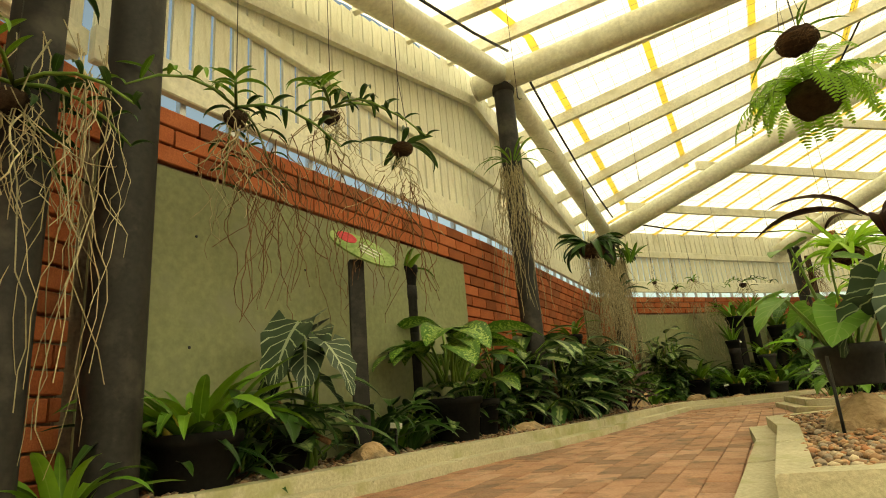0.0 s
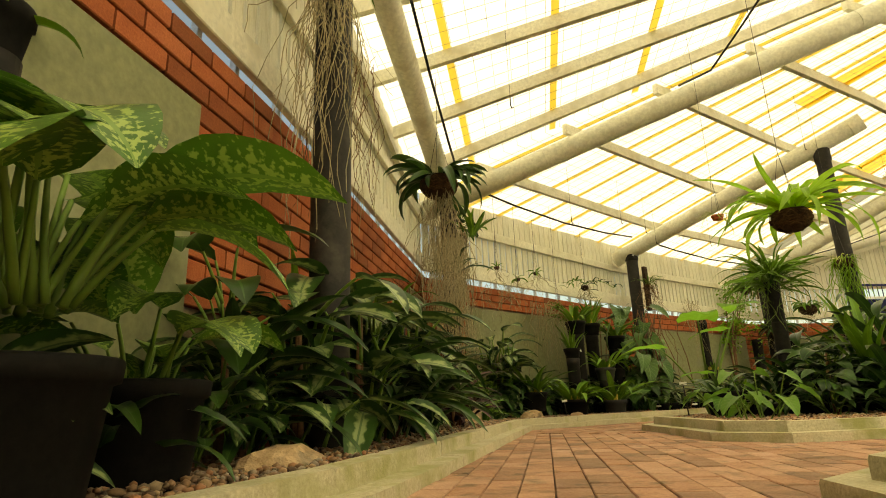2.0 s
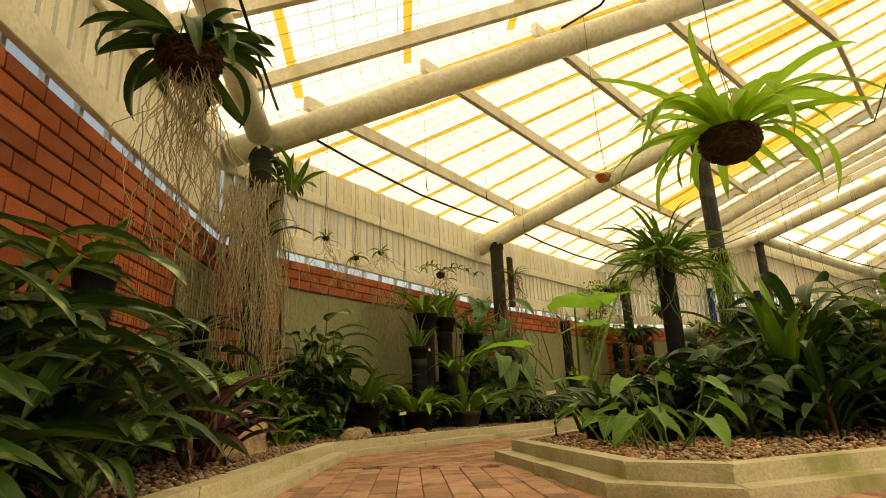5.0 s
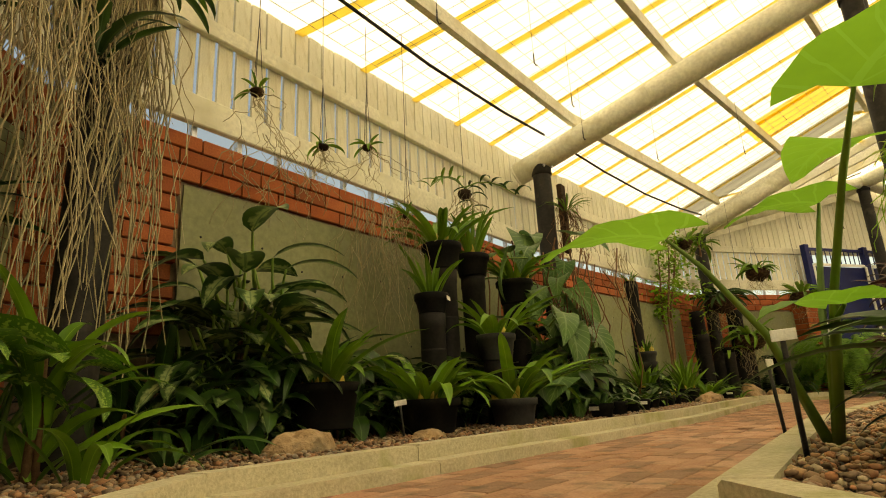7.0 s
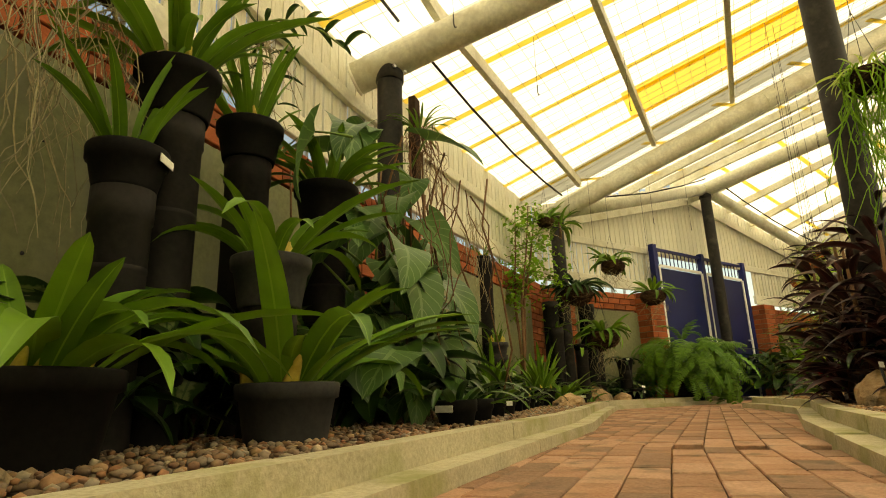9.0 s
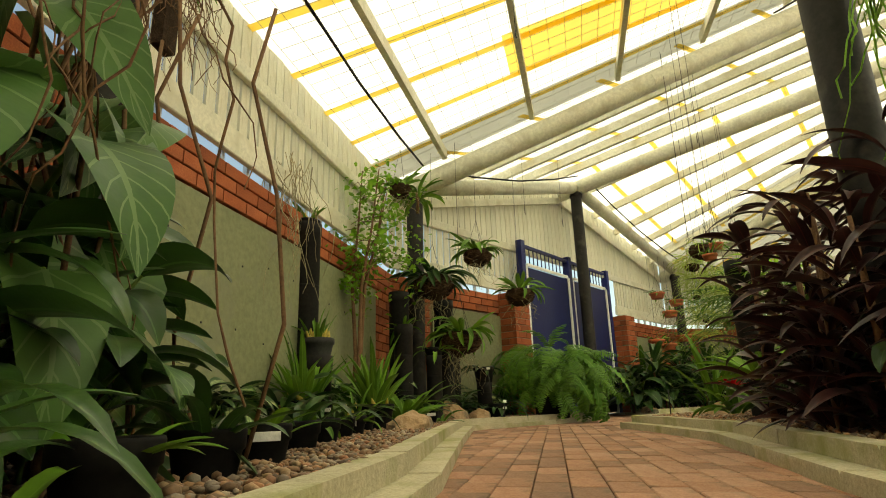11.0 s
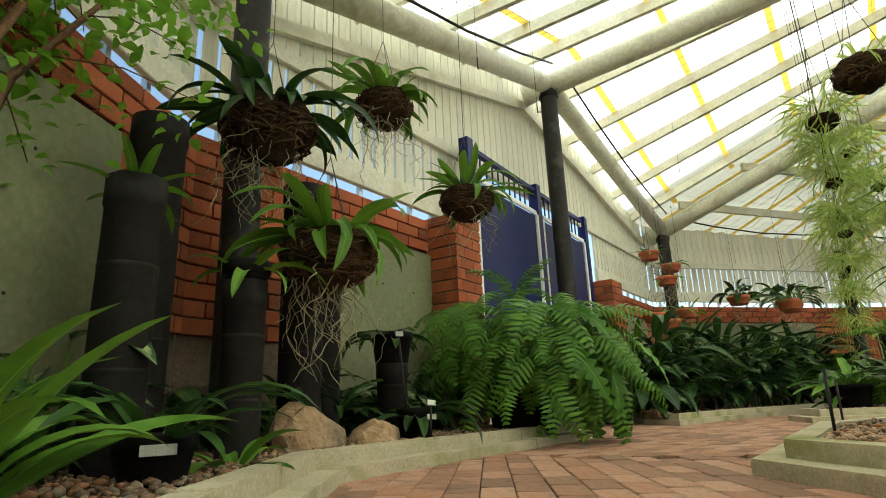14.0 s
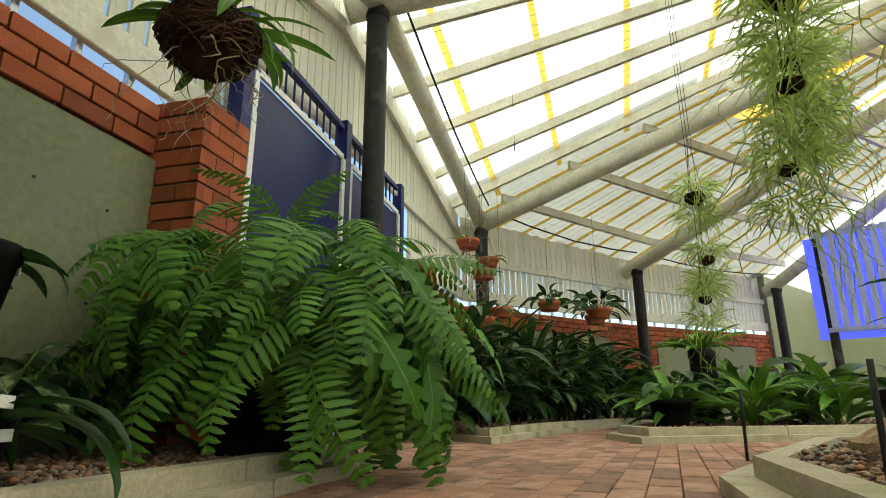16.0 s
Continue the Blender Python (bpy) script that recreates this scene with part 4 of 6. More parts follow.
def roots(parent, x, y, z, n, length, spread, m=M_ROOT, name="root_tangle", r=0.0022):
    """Thin hanging roots, tangled and uneven in length."""
    g = Geo()
    for i in range(n):
        a, q = rng.uniform(0, 6.28), spread * math.sqrt(rng.random())
        px, py, pz = x + q * math.cos(a), y + q * math.sin(a), z + rng.uniform(-0.05, 0.05)
        l = length * rng.uniform(0.35, 1.0)
        k = 12
        pts = []
        vx, vy = rng.uniform(-0.03, 0.03), rng.uniform(-0.03, 0.03)
        for j in range(k):
            f = j / (k - 1)
            pts.append((px, py, pz - l * f + rng.uniform(-0.3, 0.3) * l / k * (j > 0)))
            vx, vy = vx * 0.55 + rng.uniform(-0.028, 0.028), vy * 0.55 + rng.uniform(-0.028, 0.028)
            px, py = px + vx, py + vy
        rr = r * rng.uniform(0.6, 1.5)
        g.tube(pts, [rr * (1 - 0.5 * j / k) for j in range(k)], 4, 0, False)
    return tagged(put(name, g.mesh(name, m), parent), kind="stuff")


FIBRE = {}
M_FIBRE = surface("loose_coir_fibre", (0.045, 0.026, 0.015), (0.16, 0.10, 0.06), 20, 0.9, per_object=0.5, per_island=True)


def ball_mesh(r, seed):
    """A rough basket of fibre: a lumpy ball wound with loose strands."""
    rr = random.Random(seed)
    g = Geo()
    prof = [(r * math.sin(a) * (1 if a < 1.9 else 1.02), -r * math.cos(a) * 0.85) for a in [0.02 + 2.1 * i / 9 for i in range(10)]]
    g.lathe(prof, 18)
    g.v = [tuple(Vector(p) * (1 + 0.22 * noise.noise(Vector(p) * 16 + Vector((seed, 0, 0))))) for p in g.v]
    g.lathe([(0.0, r * 0.33), (r * 0.55, r * 0.36), (r * 0.9, r * 0.42)], 14)
    body = g.mesh("basket", M_COIR)
    g = Geo()
    for i in range(150):
        a0, da = rr.uniform(0, 6.28), rr.uniform(-1.6, 1.6)
        z0, z1 = rr.uniform(-0.8, 0.4), rr.uniform(-0.8, 0.4)
        pts = []
        for j in range(7):
            f = j / 6
            zz = z0 + (z1 - z0) * f
            q = math.sqrt(max(0.05, 1 - (zz / 0.95) ** 2)) * rr.uniform(0.98, 1.16)
            pts.append((r * q * math.cos(a0 + da * f), r * q * math.sin(a0 + da * f), r * zz * 0.9))
        g.tube(pts, r * rr.uniform(0.012, 0.032), 4, 0, False)
    FIBRE[body.name] = g.mesh("fibre", M_FIBRE)
    return body


BALLS = [ball_mesh(0.16, 3), ball_mesh(0.16, 8)]


def hanging(name, x, y, z, r, leaves, n, label, up, s=1.0, m_ball=None, root_n=16, root_l=0.3, cat="hanging plant", group="hanging baskets"):
    """A hanging basket with its wires up to the roof, leaves above and roots below."""
    t = thing(name, (x, y, z), label, cat, group)
    ball = m_ball or rng.choice(BALLS)
    pose_b = place(0, 0, 0, rng.uniform(0, 6), r / 0.16 if m_ball is None else (r / 0.08, r / 0.08, 0.62 * r / 0.08))
    put("basket", ball, t, pose_b)
    if ball.name in FIBRE:
        tagged(put("fibre", FIBRE[ball.name], t, pose_b, "loose brown fibre strands"), kind="stuff")
    rosette(t, leaves, n, (0, 0, r * (0.4 if m_ball is None else 0.72)), s, 0.65, r * 0.75)
    if root_n:
        roots(t, 0, 0, -r * 0.5, root_n, root_l, r * 0.8)
    w = Geo()
    for k in range(3):
        a = k * 2.094
        w.tube([(r * 0.9 * math.cos(a), r * 0.9 * math.sin(a), r * 0.3), (0, 0, 0.42)], 0.0018, 4, 0, False)
    w.tube([(0, 0, 0.42), (0, 0, up - z)], 0.0022, 4, 0, False)
    put("wire", w.mesh("wire", M_WIRE), t, None, "thin dark hanging wire")
    return t


def pipe(x, y, h, r, label="dark plastic drain pipe standing upright as a plant stand", lean=(0, 0)):
    t = thing("pipe_stand", (x, y, 0.05), label, "plant stand", "pipe plant stands")
    t.rotation_euler = (lean[0], lean[1], rng.uniform(0, 6.28))
    put("pipe", Geo().lathe([(r, 0.0), (r, h - 0.09), (r * 1.06, h - 0.085), (r * 1.06, h), (r * 0.98, h), (r * 0.96, h - 0.05), (0.0, h - 0.055)], 22).mesh("pipe", M_PIPE), t)
    for zz in (0.34, 0.68):
        put("joint_ring", Geo().lathe([(r * 1.0, h * zz), (r * 1.012, h * zz + 0.002), (r * 1.012, h * zz + 0.012), (r * 1.0, h * zz + 0.014)], 22).mesh("joint_ring", M_PIPE), t)
    return t


def stake(x, y, h, tag=True, label="thin black label stake in the gravel"):
    t = thing("label_stake", (x, y, 0.05), label, "plant label", "label stakes")
    t.rotation_euler = (rng.uniform(-0.12, 0.12), rng.uniform(-0.12, 0.12), rng.uniform(-0.5, 0.5))
    put("stake", Geo().tube([(0, 0, 0), (0, 0, h)], 0.006, 6).mesh("stake", M_CABLE), t)
    if tag:
        put("tag", Geo().box((0, -0.006, h), (0.06, 0.003, 0.025), 0, 0, 0.001).mesh("tag", M_TAG, False), t, None, "white name tag")
    return t


def frond(length, pin, m, droop, seed, n=26):
    """A fern frond: an arching rib with two rows of toothed leaflets."""
    rr = random.Random(seed)
    g = Geo()
    p, pts = Vector((0, 0, 0)), []
    for i in range(n + 1):
        e = radians(50 - droop * (i / n) ** 0.8)
        pts.append(p.copy())
        p = p + Vector((0, math.cos(e), math.sin(e))) * length / n
    g.tube(pts, [0.0035 * (1 - 0.8 * i / n) for i in range(n + 1)], 4, 1, False)
    for i in range(2, n):
        v = i / n
        l = pin * math.sin(math.pi * min(1, v * 0.86 + 0.13)) ** 0.7 * rr.uniform(0.9, 1.08)
        d = (pts[i + 1] - pts[i]).normalized()
        nrm = Vector((0, -d.z, d.y))
        for sgn in (-1, 1):
            ax = (Vector((sgn, 0, 0)) + d * 0.35 + nrm * rr.uniform(-0.28, 0.02)).normalized()
            w = d * (length / n) * 0.29
            q = pts[i]
            vs = [q - w, q + w, q + ax * l * 0.35 + w * 1.25, q + ax * l * 0.7 + w * 0.95 - nrm * l * 0.08, q + ax * l - nrm * l * 0.2, q + ax * l * 0.7 - w * 0.95 - nrm * l * 0.08, q + ax * l * 0.35 - w * 1.25]
            g.add(vs, [(0, 1, 2, 6), (6, 2, 3, 5), (5, 3, 4)], 0, [(0.2, 0.1), (0.8, 0.1), (0.8, 0.4), (0.7, 0.7), (0.5, 1), (0.3, 0.7), (0.2, 0.4)])
    return g.mesh("frond", [m, L_STALK])


FRONDS = [frond(rng.uniform(0.5, 0.75), rng.uniform(0.10, 0.135), L_FERN, rng.uniform(85, 150), k, 19) for k in range(8)]
FRONDS_S = [frond(rng.uniform(0.3, 0.42), 0.045, L_LIME, rng.uniform(100, 150), 20 + k, 20) for k in range(4)]


def lobed(length, width, droop, seed, n=30):
    """A broad, deeply lobed fern leaf with a wavy blade."""
    rr = random.Random(seed)
    g = Geo()
    p, vs, uv = Vector((0, 0, 0)), [], []
    for i in range(n + 1):
        v = i / n
        e = radians(35 - droop * v ** 0.7)
        if i:
            p = p + Vector((0, math.cos(e), math.sin(e))) * length / n
        env = math.sin(math.pi * min(1, v * 0.9 + 0.08)) ** 0.6
        w = width / 2 * env * (1.0 if i % 3 else 0.38) * rr.uniform(0.85, 1.1)
        nrm = Vector((0, -math.sin(e), math.cos(e)))
        fw = Vector((0, math.cos(e), math.sin(e))) * w * 0.35
        for u in (-1, -0.5, 0, 0.5, 1):
            vs.append(p + Vector((u * w, 0, 0)) + fw * abs(u) + nrm * (0.12 * abs(u) * w + rr.uniform(-0.006, 0.006) * abs(u)))
            uv.append((0.5 + u / 2, v))
    g.add(vs, [(i * 5 + k, i * 5 + k + 1, i * 5 + 6 + k, i * 5 + 5 + k) for i in range(n) for k in range(4)], 0, uv)
    return g.mesh("lobed_frond", [L_LOBED, L_STALK])


L_LOBED = leaf_mat("lobed_fern_leaf", (0.06, 0.17, 0.02), (0.14, 0.33, 0.05), (0.2, 0.36, 0.09), through_share=0.25)
LOBED = [lobed(rng.uniform(0.5, 0.8), rng.uniform(0.11, 0.15), rng.uniform(105, 140), 40 + k) for k in range(4)]
M_BALL_T = pot_mesh(0.08, 0.11, M_TERRA)
# ---------------------------------------------------------------- the start of the walk, against the first wall
potted("orchid_pot", -0.80, 2.02, 0.15, 0.2, STRAP, 30, "broad-leaved orchid clump in a black pot beside a column", bulbs=8)
potted("orchid_pot", -0.62, 2.42, 0.12, 0.16, DARKSTRAP, 18, "dark strap-leaved orchid in a black pot", bulbs=4)
potted("orchid_pot", -0.92, 2.2, 0.13, 0.18, STRAP, 24, "strap-leaved orchid in a black pot against the wall", bulbs=8)
clump("strap_plant", -0.98, 1.6, STRAP, 14, "green strap-leaved plant beside the first column", s=0.7)
rock(-0.28, 2.62, 0.10, 0.07, 0.08, 0.4, "rounded brown stone under the foliage")
aloc = thing("alocasia", (-0.5, 2.42, 0.07), "alocasia with dark white-veined arrow leaves", "plant")
for i, (h, sz, tl) in enumerate(((2.75, 1.1, 0.05), (3.35, 1.15, 0.12), (4.1, 0.95, 0.0), (2.2, 1.1, 0.1), (1.2, 0.8, 0.0), (5.0, 0.8, 0.1))):
    put("leaf", ALOC[i % 4], aloc, place(0.02 * math.cos(i * 2.4), 0.02 * math.sin(i * 2.4), 0.0, h, sz, tl))
put("stem", Geo().tube([(0.1, -0.12, 0.12), (0.0, 0.0, 0.16), (-0.2, 0.25, 0.3)], [0.012, 0.013, 0.01], 7).mesh("stem", M_TWIG), aloc)
clump("tagged_plant", -0.12, 3.05, DARKSTRAP, 11, "small dark strap plant near the sign", s=0.75)
stake(-0.18, 2.78, 0.17)
clump("strap_plant", -0.2, 3.15, STRAP, 9, "thin arching strap plant near the sign", s=0.75)

sign = thing("sign", (-0.34, 2.86, 0.05), "leaf-shaped information sign on a dark square post", "sign")
put("post", Geo().box((0, 0, 0.50), (0.075, 0.06, 1.02), 0.3, 0, 0.004).mesh("post", M_POST, False), sign)
g = Geo()
ring = [(0.19 * math.cos(a), 0.085 * math.sin(a)) for a in [2 * math.pi * k / 28 for k in range(28)]]
g.add([(x, y, 0.0) for x, y in ring] + [(x, y, 0.012) for x, y in ring], [tuple(range(27, -1, -1)), tuple(range(28, 56))] + [(k, (k + 1) % 28, 28 + (k + 1) % 28, 28 + k) for k in range(28)])
M_SIGN = surface("green_leaf_print", (0.12, 0.24, 0.05), (0.35, 0.45, 0.18), 14, 0.4, 60, 0.05, 0.002)
M_SIGNRED = surface("red_print", (0.5, 0.03, 0.05), (0.62, 0.05, 0.07), 14, 0.4)
plate = put("sign_plate", g.mesh("sign_plate", M_SIGN, False), sign, place(0.04, -0.03, 1.06, 0.15, 1, radians(50), radians(30)), "oval green leaf-print plate")
put("red_field", Geo().lathe([(0.0, 0.002), (0.05, 0.002), (0.05, 0.0)], 20).mesh("red_field", M_SIGNRED, False), plate, place(-0.1, 0.02, 0.013, 0, (1.1, 0.8, 1)), "red printed field")
for k in range(3):
    put("text_bar", Geo().box((0.04, 0.02 - 0.025 * k, 0.014), (0.13 - 0.02 * k, 0.007, 0.002)).mesh("text_bar", M_TAG, False), plate)

# hanging orchids in front of the first wall
def spray(x, y, z, up, n, label, s=1.0, heading=0.0):
    """An orchid with long leafy canes, hung on a wire, its roots below."""
    t = thing("hanging_orchid", (x, y, z), label, "orchid", "hanging orchids")
    put("root_ball", BALLS[0], t, place(0, 0, 0, 0, 0.32 * s))
    for i in range(n):
        a = heading + rng.uniform(-1.2, 1.2) + (math.pi if i % 2 else 0)
        l = rng.uniform(0.3, 0.6) * s
        pts = [Vector((math.cos(a) * l * f, math.sin(a) * l * f, 0.05 + l * (0.5 * f - 0.75 * f * f))) for f in (0, 0.25, 0.5, 0.75, 1)]
        put("cane", Geo().tube(pts, [0.006, 0.006, 0.005, 0.005, 0.003], 6).mesh("cane", L_STALK), t)
        for j in range(9):
            f = 0.1 + 0.9 * j / 8
            p = Vector((math.cos(a) * l * f, math.sin(a) * l * f, 0.05 + l * (0.5 * f - 0.75 * f * f)))
            put("leaf", rng.choice(VANDA_G if i % 2 else VANDA), t, place(*p, a + (1.1 if j % 2 else -1.1) - math.pi / 2 + rng.uniform(-0.3, 0.3), s * rng.uniform(0.45, 0.7)))
    roots(t, 0, 0, -0.02, 26, 0.5 * s, 0.09 * s)
    put("wire", Geo().tube([(0, 0, 0.03), (0, 0, up - z)], 0.002, 4).mesh("wire", M_WIRE), t)
    return t


spray(-0.66, 1.95, 1.42, 2.5, 5, "long-caned orchid hanging by a wire with trailing roots", 0.85, 0.9)
spray(-0.36, 2.35, 1.62, 2.7, 4, "leafy hanging orchid with thin pale roots", 0.8, 0.6)
hanging("hanging_orchid", -0.05, 2.65, 1.58, 0.05, VANDA, 8, "small orchid hanging from a wire before the slats", 2.9, 0.85, root_n=14, root_l=0.45, cat="orchid", group="hanging orchids")
spray(-1.02, 1.3, 1.15, 2.5, 5, "tangled climbing orchid on the first column", 0.8, 1.2)
roots(None, -0.98, 1.42, 1.35, 34, 1.15, 0.16, name="hanging_roots")["label"] = "tangle of pale aerial roots hanging by the column"
roots(None, -0.55, 2.3, 1.4, 45, 0.75, 0.25, M_TWIG, "hanging_roots")["label"] = "thin brown roots hanging before the olive panel"
roots(None, -0.15, 2.9, 1.45, 40, 0.7, 0.2, M_TWIG, "hanging_roots")["label"] = "thin brown roots hanging before the brick wall"

# the tall pot on a pipe and the big spotted plant
pipe(-0.12, 3.68, 1.02, 0.07)
potted("pipe_top_plant", -0.12, 3.68, 0.085, 0.16, VANDA_G, 9, "upright orchid in a black pot on a pipe stand", z=1.05, s=1.0, tag=True)
potted("spotted_dumb_cane", 0.12, 3.38, 0.17, 0.26, DIEFF, 26, "large dumb cane with pale-spotted leaves in a black pot", s=1.0, base=0.14)
potted("spotted_dumb_cane", 0.28, 3.75, 0.15, 0.24, DIEFF, 12, "dumb cane with spotted leaves behind the kerb", s=0.7)
clump("broad_leaf_plant", 0.45, 4.2, PLAIN, 16, "glossy dark broad-leaved plant beside the column", s=1.2, stem=0.5)
rock(0.62, 3.98, 0.15, 0.09, 0.075, 0.6, "flat tan rock behind the kerb")
# the dark aglaonema bank
for i, (x, y, s) in enumerate(((0.72, 4.45, 1.05), (0.98, 4.62, 1.1), (1.05, 5.0, 1.15), (1.3, 5.15, 1.1), (1.35, 5.55, 1.15), (1.62, 5.72, 1.0), (0.85, 4.95, 1.2), (1.1, 5.45, 1.2))):
    bush("aglaonema", x, y, AGLO, 34, "dark aglaonema with silver-centred leaves in the wall bed", s=s, rise=0.5, spread=0.12, group="aglaonema bank", stems=3)
clump("strap_plant", 0.75, 4.95, STRAP_UP, 10, "upright strap plant by the second column", z=0.1, s=1.2, stem=0.4)
c = clump("epiphyte", 0.83, 4.47, NARROW, 18, "thin-leaved epiphyte tied to the second column", z=2.25, s=0.75)
roots(None, 0.8, 4.45, 2.2, 75, 1.35, 0.10, name="hanging_roots")["label"] = "pale aerial roots running down the second column"
roots(None, 0.95, 4.75, 1.9, 30, 0.9, 0.16, M_TWIG, "hanging_roots")["label"] = "wiry brown roots beside the second column"
hanging("epiphyte_ball", 1.78, 5.72, 1.74, 0.12, VANDA, 34, "dark strap-leaved orchid ball with hanging roots", 2.6, 1.45, root_n=70, root_l=0.9)
for x, y in ((1.95, 6.05), (2.1, 6.3), (1.85, 6.5)):
    bush("cordyline", x, y, PURPLE, 26, "dark burgundy strap-leaved cordyline", s=1.05, rise=0.25, group="cordylines", stems=2)
rock(2.3, 6.75, 0.2, 0.13, 0.2, 0.5, "upright tan rock in the wall bed")
pipe(1.55, 6.1, 0.75, 0.07)
potted("orchid_pot", 1.55, 6.1, 0.09, 0.13, STRAP, 11, "strap orchid in a pot on a pipe by the wall", z=0.78, s=0.8)
clump("dumb_cane", 2.25, 7.15, DIEFF, 12, "dumb cane with blotched leaves near the corner", s=0.8, stem=0.25)
clump("dumb_cane", 2.5, 7.35, DIEFF, 11, "dumb cane with blotched leaves under hanging roots", s=0.75, stem=0.2)
potted("orchid_pot", 2.15, 7.45, 0.12, 0.18, DARKSTRAP, 15, "broad-leaved orchid in a black pot near the wall corner", z=0.65)
pipe(2.15, 7.45, 0.6, 0.09)
clump("strap_plant", 2.72, 7.25, STRAP, 9, "low strap plant beside the kerb", s=0.7)
clump("strap_plant", 2.95, 7.5, DARKSTRAP, 9, "low dark strap plant beside the kerb", s=0.7)
clump("vanda", 2.82, 7.88, VANDA, 16, "drooping strap-leaved orchid tied to the corner column", z=2.05, s=1.15, stem=0.2)
roots(None, 2.72, 7.78, 2.05, 150, 1.75, 0.13, name="hanging_roots", r=0.003)["label"] = "thick curtain of pale roots down the corner column"
roots(None, 2.3, 7.1, 1.7, 60, 1.2, 0.2, name="hanging_roots")["label"] = "pale roots hanging before the mesh panel"

# wire mesh leaning on the second bay's bricks
(ax, ay), (dx, dy), l, an = bay(1)
gm = Geo()
for i in range(34):
    s = l - 1.75 + i * 0.05
    gm.tube([(ax + dx * s + dy * 0.03, ay + dy * s - dx * 0.03, 0.1), (ax + dx * s + dy * 0.03, ay + dy * s - dx * 0.03, 1.3)], 0.0016, 3, 0, False)
for j in range(25):
    z = 0.1 + j * 0.05
    gm.tube([(ax + dx * (l - 1.75) + dy * 0.033, ay + dy * (l - 1.75) - dx * 0.033, z), (ax + dx * (l - 0.1) + dy * 0.033, ay + dy * (l - 0.1) - dx * 0.033, z)], 0.0016, 3, 0, False)
tagged(put("mesh_panel", gm.mesh("mesh_panel", M_TWIG)), "rusty wire mesh panel on the brick wall", "mesh panel")

# ---------------------------------------------------------------- the long bed after the corner
potted("aglaonema", 3.3, 8.2, 0.17, 0.22, AGLO, 24, "large aglaonema with silver-green leaves in a pot", s=1.35, base=0.25)
clump("aglaonema", 3.05, 8.05, AGLO, 14, "aglaonema with silver-green leaves", s=1.15, stem=0.4, group="aglaonema bank")
rock(3.42, 7.62, 0.14, 0.10, 0.09, 0.2, "wedge of mossy yellow stone under a pot")
rock(4.05, 7.78, 0.12, 0.08, 0.06, 1.0)
potted("orchid_pot", 3.62, 7.92, 0.15, 0.2, STRAP, 26, "arching orchid in a black pot on a stone", z=0.15, bulbs=9, s=1.05)
potted("orchid_pot", 4.2, 8.02, 0.16, 0.19, STRAP, 28, "arching orchid clump in a wide black pot", bulbs=12, s=1.1)
potted("orchid_pot", 4.82, 8.12, 0.135, 0.17, STRAP, 26, "arching orchid in a grey plastic pot", m=M_GREYPOT, bulbs=6, tag=True, s=1.15)
stake(3.98, 7.86, 0.2)
for (x, y, h, r) in ((4.57, 8.42, 1.0, 0.085), (4.42, 8.32, 0.70, 0.075), (5.28, 8.6, 0.84, 0.085), (4.92, 8.6, 1.02, 0.08), (4.86, 8.3, 0.42, 0.08)):
    pipe(x, y, h, r)
potted("pipe_top_plant", 4.57, 8.42, 0.125, 0.17, STRAP, 26, "orchid in a black pot high on a pipe stand", z=1.05, bulbs=7, tag=True)
potted("pipe_top_plant", 4.42, 8.32, 0.10, 0.12, STRAP_UP, 11, "young orchid in a tagged pot on a pipe stand", z=0.75, tag=True, s=0.9)
potted("pipe_top_plant", 5.28, 8.6, 0.13, 0.17, STRAP, 26, "orchid in a black pot on a pipe stand", z=0.89, bulbs=8)
potted("pipe_top_plant", 4.92, 8.6, 0.12, 0.15, STRAP_UP, 20, "tall orchid in a black pot on a pipe stand", z=1.07, bulbs=6)
potted("pipe_top_plant", 4.86, 8.3, 0.12, 0.16, STRAP, 18, "orchid in a grey pot on a short pipe stand", z=0.47, m=M_GREYPOT, bulbs=5)
roots(None, 4.2, 8.5, 1.45, 80, 0.9, 0.25, name="hanging_roots")["label"] = "pale roots hanging before the olive panel"
roots(None, 5.75, 8.5, 1.15, 18, 1.0, 0.25, M_TWIG, "hanging_roots", 0.003)["label"] = "brown vine roots hanging among broad leaves"
roots(None, 3.4, 8.35, 1.6, 40, 0.5, 0.3, name="hanging_roots")["label"] = "wiry pale roots hanging from the rail"
for x, y, z in ((3.28, 7.95, 1.75), (3.75, 8.35, 1.72), (4.1, 8.5, 1.85), (4.35, 8.45, 1.4)):
    hanging("hanging_orchid", x, y, z, 0.03, VANDA_G, 8, "small orchid on a wire before the slats", 2.75, 0.5, root_n=14, root_l=0.4, cat="orchid", group="hanging orchids")
spray(5.0, 8.75, 1.75, 2.7, 3, "long leafy orchid cane on a wire", 1.0, 0.3)
